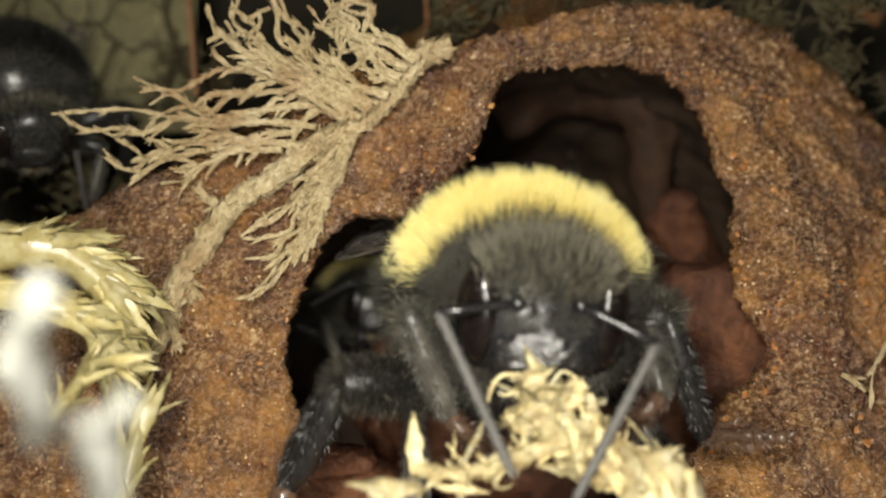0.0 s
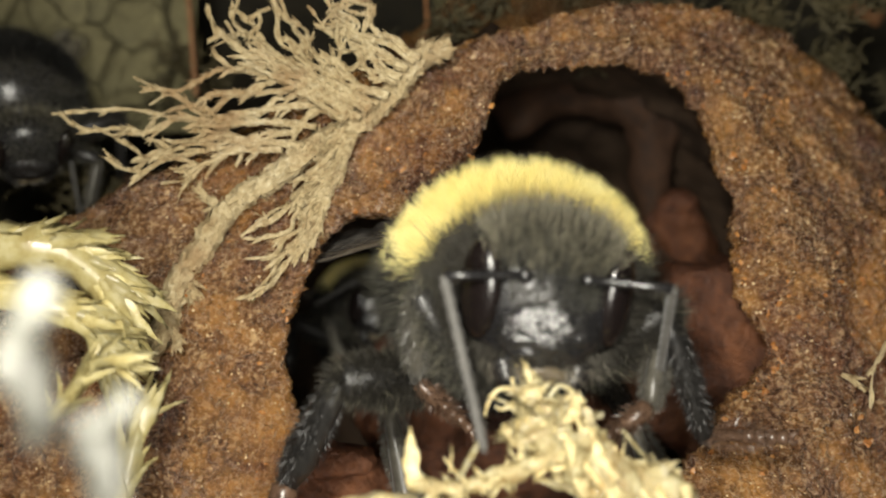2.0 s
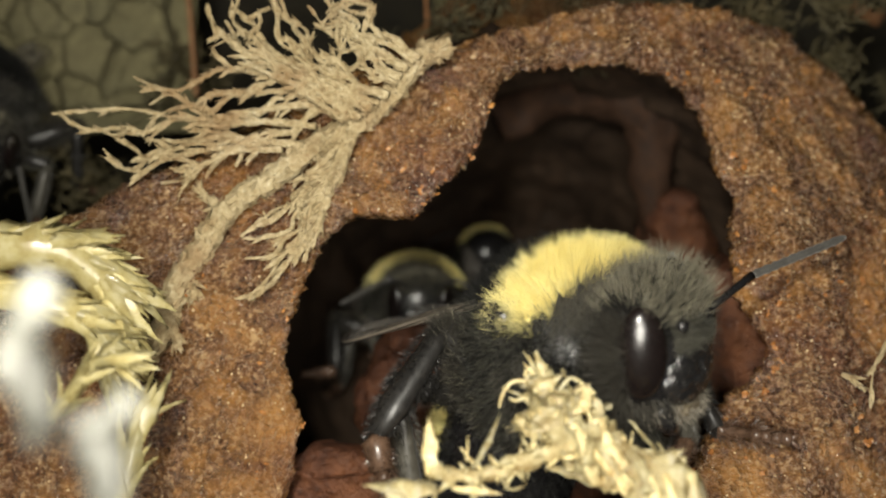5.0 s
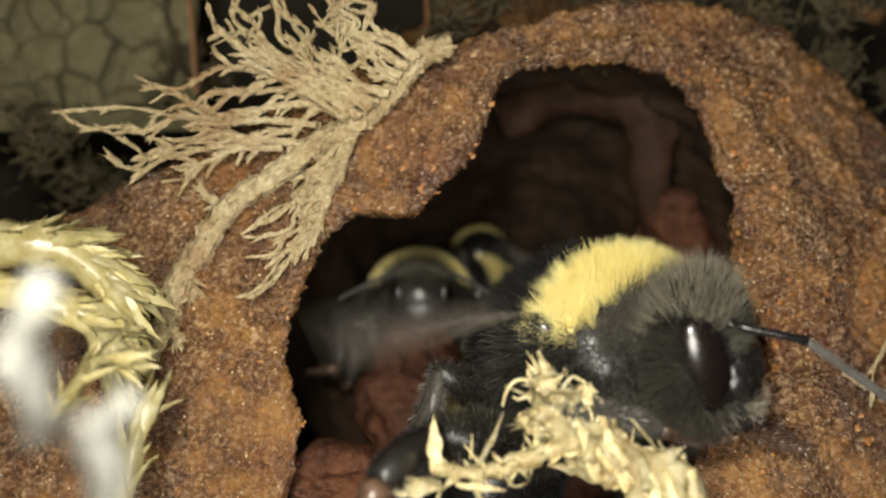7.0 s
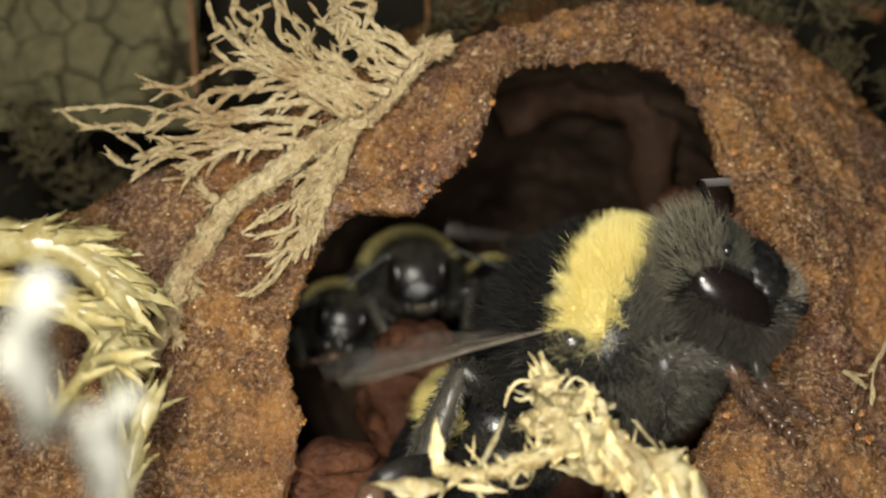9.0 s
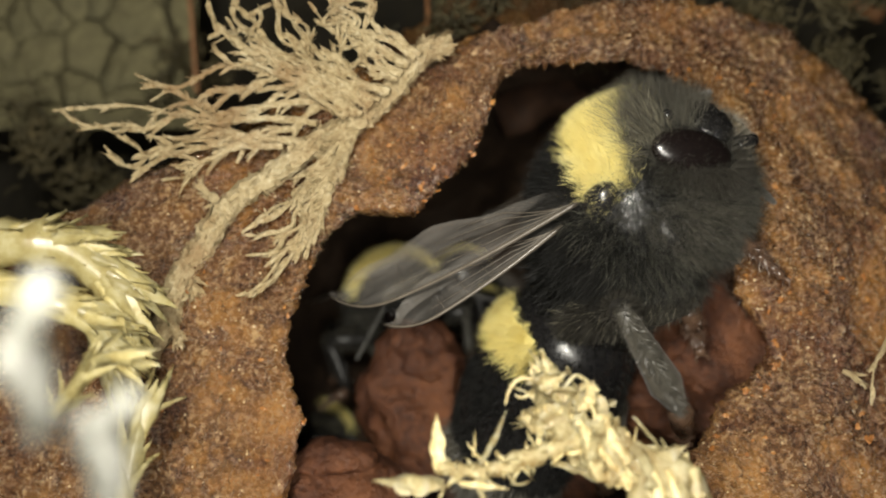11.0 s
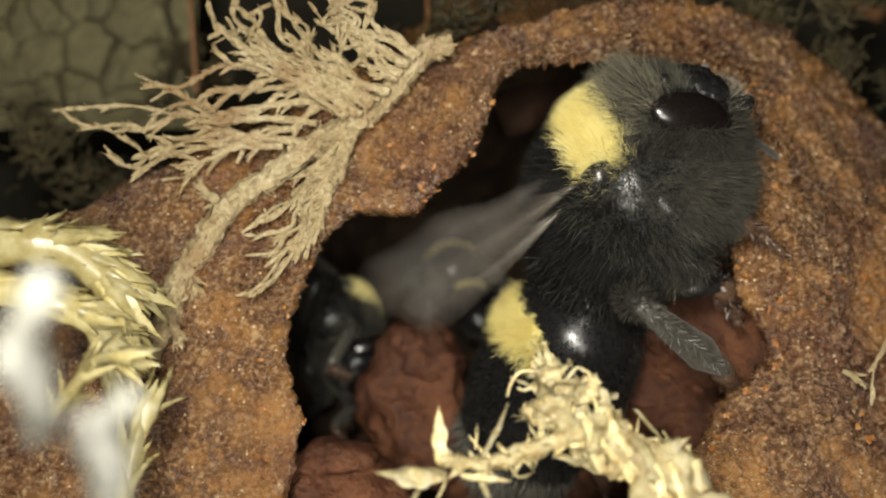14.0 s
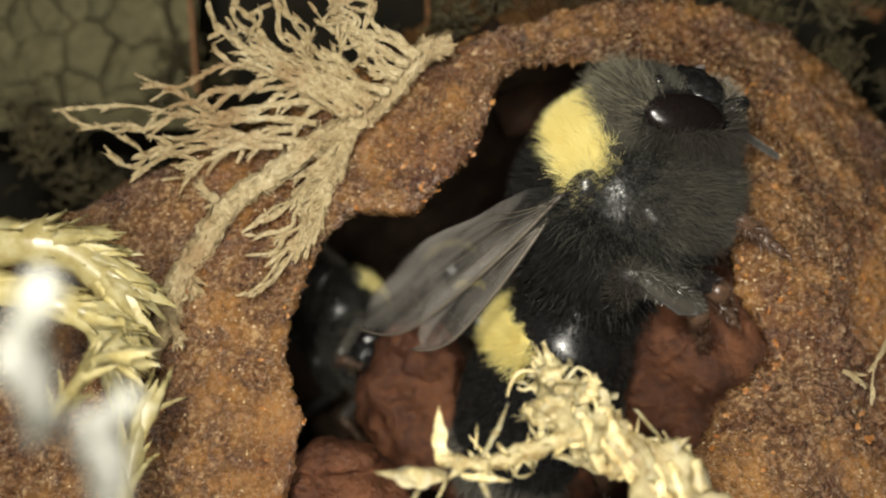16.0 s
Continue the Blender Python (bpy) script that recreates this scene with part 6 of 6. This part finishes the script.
def queen_walks():
    bee = QUEEN
    rows = {}
    ts = times(0, 16, 0.25)
    for t in ts:
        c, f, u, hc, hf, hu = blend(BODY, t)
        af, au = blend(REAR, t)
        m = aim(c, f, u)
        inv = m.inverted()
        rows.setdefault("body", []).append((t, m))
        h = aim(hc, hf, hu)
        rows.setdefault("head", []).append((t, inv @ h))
        a = aim((m @ (Vector((-2.6, 0, -0.7)) * MM)) / MM, af, au)
        rows.setdefault("abdomen", []).append((t, inv @ a))
        ls, lf, rs, rf = blend(FEELERS, t)
        for side, sd, fd in (("l", ls, lf), ("r", rs, rf)):
            ant, flag, s = bee["ant_" + side]
            am = aim((h @ (Vector((1.15, s * 0.75, 0.7)) * MM)) / MM, sd)
            fm = aim((am @ (Vector((1.95, 0, 0)) * MM)) / MM, fd)
            rows.setdefault(ant, []).append((t, inv @ am))
            rows.setdefault(flag, []).append((t, am.inverted() @ fm))
        for name, table in STEPS.items():
            for ob, pm in zip(bee[name][:3], limb(bee, name, m, *blend(table, t))):
                rows.setdefault(ob, []).append((t, pm))
    for key, r in rows.items():
        walk(bee[key] if isinstance(key, str) else key, r)
    # wings: still at first, then fanning in bouts
    beat = {}
    for t in times(0, 6, 0.5) + times(6.2, 9.4, 1 / 15) + times(9.6, 11, 0.2) + times(11.1, 16, 1 / 15) + [16.0]:
        c, f, u = blend(BODY, t)[:3]
        inv = aim(c, f, u).inverted().to_3x3()
        rw, rn, lw, ln, swing = blend([(*row[:5], (row[5],)) for row in WINGS], t)
        k = swing[0] * math.sin(t * 8 * math.pi)
        for side, w, n in (("r", rw, rn), ("l", lw, ln)):
            for kind, off in (("forewing", 0.0), ("hindwing", -0.22)):
                ob, hinge, s = bee[kind + "_" + side]
                n0 = Vector(n).normalized()
                wv = Vector(w).normalized()
                n0 = (n0 - wv * wv.dot(n0)).normalized()
                lift = Matrix.Rotation(k, 3, n0.cross(wv))
                wv = lift @ (wv + n0.cross(wv) * off * s).normalized()
                beat.setdefault(ob, []).append((t, aim(hinge, inv @ wv, inv @ (lift @ n0))))
    for ob, r in beat.items():
        walk(ob, r)


def follow(bee, rows, size):
    bee["body"].scale = (size, size, size)
    walk(bee["body"], [(t, aim(c, f, u)) for t, c, f, u in rows])


def motions():
    queen_walks()
    follow(BACK, [
        (0.0, (-3.77, 14, 17.41), (0.3, -0.9, 0.3), (0, 0.3, 1)), (3.0, (-3.25, 14, 17.41), (0.3, -0.9, 0.3), (0, 0.3, 1)),
        (4.0, (-1.25, 13, 17.72), (0.1, -0.94, 0.3), (0, 0.3, 1)), (6.3, (-1.25, 13, 17.6), (0.1, -0.94, 0.3), (0, 0.3, 1)),
        (7.0, (-1.07, 13, 17.72), (0.05, -0.94, 0.32), (0, 0.32, 1)), (8.0, (-1.25, 13, 17.98), (0.1, -0.94, 0.32), (0, 0.32, 1)),
        (8.5, (-1.59, 13, 18.18), (0.15, -0.94, 0.3), (-0.1, 0.3, 1)), (9.2, (-1.59, 13, 18.7), (0.15, -0.94, 0.3), (-0.15, 0.3, 1)),
        (11.3, (-2.66, 13, 17.47), (0.3, -0.9, 0.0), (-0.4, 0.3, 0.9)), (12.0, (-5.15, 12, 16.53), (0.78, -0.5, -0.38), (-0.5, 0.68, 0.5)), (14.0, (-5.02, 12, 16.65), (0.78, -0.5, -0.38), (-0.5, 0.68, 0.5)), (16.0, (-4.65, 12, 17.03), (0.78, -0.5, -0.38), (-0.5, 0.68, 0.5))], 0.64)
    follow(DEEP, [
        (0.0, (7.31, 18, 22.03), (-0.4, -0.4, 0.7), (0.5, -0.7, 0.3)), (2.0, (7.88, 18, 21.17), (-0.4, -0.4, 0.7), (0.5, -0.7, 0.3)),
        (4.0, (3.03, 18, 20.03), (-0.3, 0.75, 0.4), (0.1, -0.5, 0.85)), (7.0, (1.88, 18, 19.74), (-0.3, 0.75, 0.4), (0.1, -0.5, 0.85)),
        (9.2, (2.46, 18, 18.17), (-0.3, 0.75, 0.4), (0.1, -0.5, 0.85)), (12.0, (0.45, 17, 18.91), (-0.3, 0.75, 0.4), (0.1, -0.5, 0.85)),
        (16.0, (0.45, 17, 18.91), (-0.3, 0.75, 0.4), (0.1, -0.5, 0.85))], 0.4)
    follow(THIRD, [
        (0.0, (12.73, 18, 20.31), (0.3, 0.5, 0.6), (0.5, -0.6, 0.5)), (2.5, (9.59, 18, 18.32), (0.3, 0.5, 0.6), (0.5, -0.6, 0.5)),
        (4.0, (5.6, 18, 17.74), (0.3, 0.5, 0.5), (0.3, -0.6, 0.6)), (6.3, (5.02, 18, 18.6), (0.5, 0.5, 0.3), (0.2, -0.6, 0.7)), (8.0, (-4.29, 14, 16.36), (0.5, -0.6, 0.3), (0.1, 0.2, 0.9)),
        (9.2, (-4.95, 14, 16.62), (0.2, -0.9, 0.3), (0.1, 0.3, 0.9)), (12.0, (-6.68, 16, 8.54), (0.2, -0.9, 0.3), (0.1, 0.3, 0.9)),
        (16.0, (-6.68, 16, 8.54), (0.2, -0.9, 0.3), (0.1, 0.3, 0.9))], 0.55)
    follow(OUTSIDE, [
        (0.0, (-16.59, 7, 26.62), (0.5, -0.72, -0.45), (0.1, -0.4, 0.9)), (1.5, (-16.92, 7, 26.29), (0.5, -0.72, -0.45), (0.1, -0.4, 0.9)),
        (3.0, (-16.26, 7, 26.07), (0.5, -0.72, -0.45), (0.1, -0.4, 0.9)), (4.2, (-16.15, 7, 26.01), (0.5, -0.72, -0.45), (0.1, -0.4, 0.9)),
        (6.0, (-24.52, 7, 25.3), (0.3, -0.75, -0.3), (0.1, -0.3, 0.9)), (7.0, (-27.38, 7, 24.2), (0.2, -0.8, -0.3), (0.1, -0.3, 0.9)), (16.0, (-27.38, 7, 24.2), (0.2, -0.8, -0.3), (0.1, -0.3, 0.9))], 0.72)
    walk(TWIG_MOSS, [(0.0, pose(-0.00054, -0.00150, 0.00019)), (0.5, pose(-0.00006, -0.00150, 0.00024)), (1.0, pose(-0.00054, -0.00150, -0.00014)), (1.5, pose(-0.00054, -0.00150, -0.00003)), (2.0, pose(-0.00061, -0.00150, -0.00014)), (2.5, pose(-0.00071, -0.00150, -0.00025)), (3.0, pose(-0.00027, -0.00150, 0.00013)), (3.5, pose(-0.00027, -0.00150, 0.00013)), (4.0, pose(-0.00036, -0.00105, -0.00006)), (5.0, pose(-0.00021, -0.00045, -0.00011)), (6.5, pose(-0.00011, -0.00000, -0.00014)), (7.5, pose(-0.00011, -0.00000, -0.00022)), (9.0, pose(-0.00007, -0.00000, -0.00025)), (11.5, pose(-0.00004, -0.00000, -0.00014)), (13.0, pose(0.00000, -0.00000, 0.00000)), (16.0, pose(0.00000, -0.00000, 0.00000))])


motions()
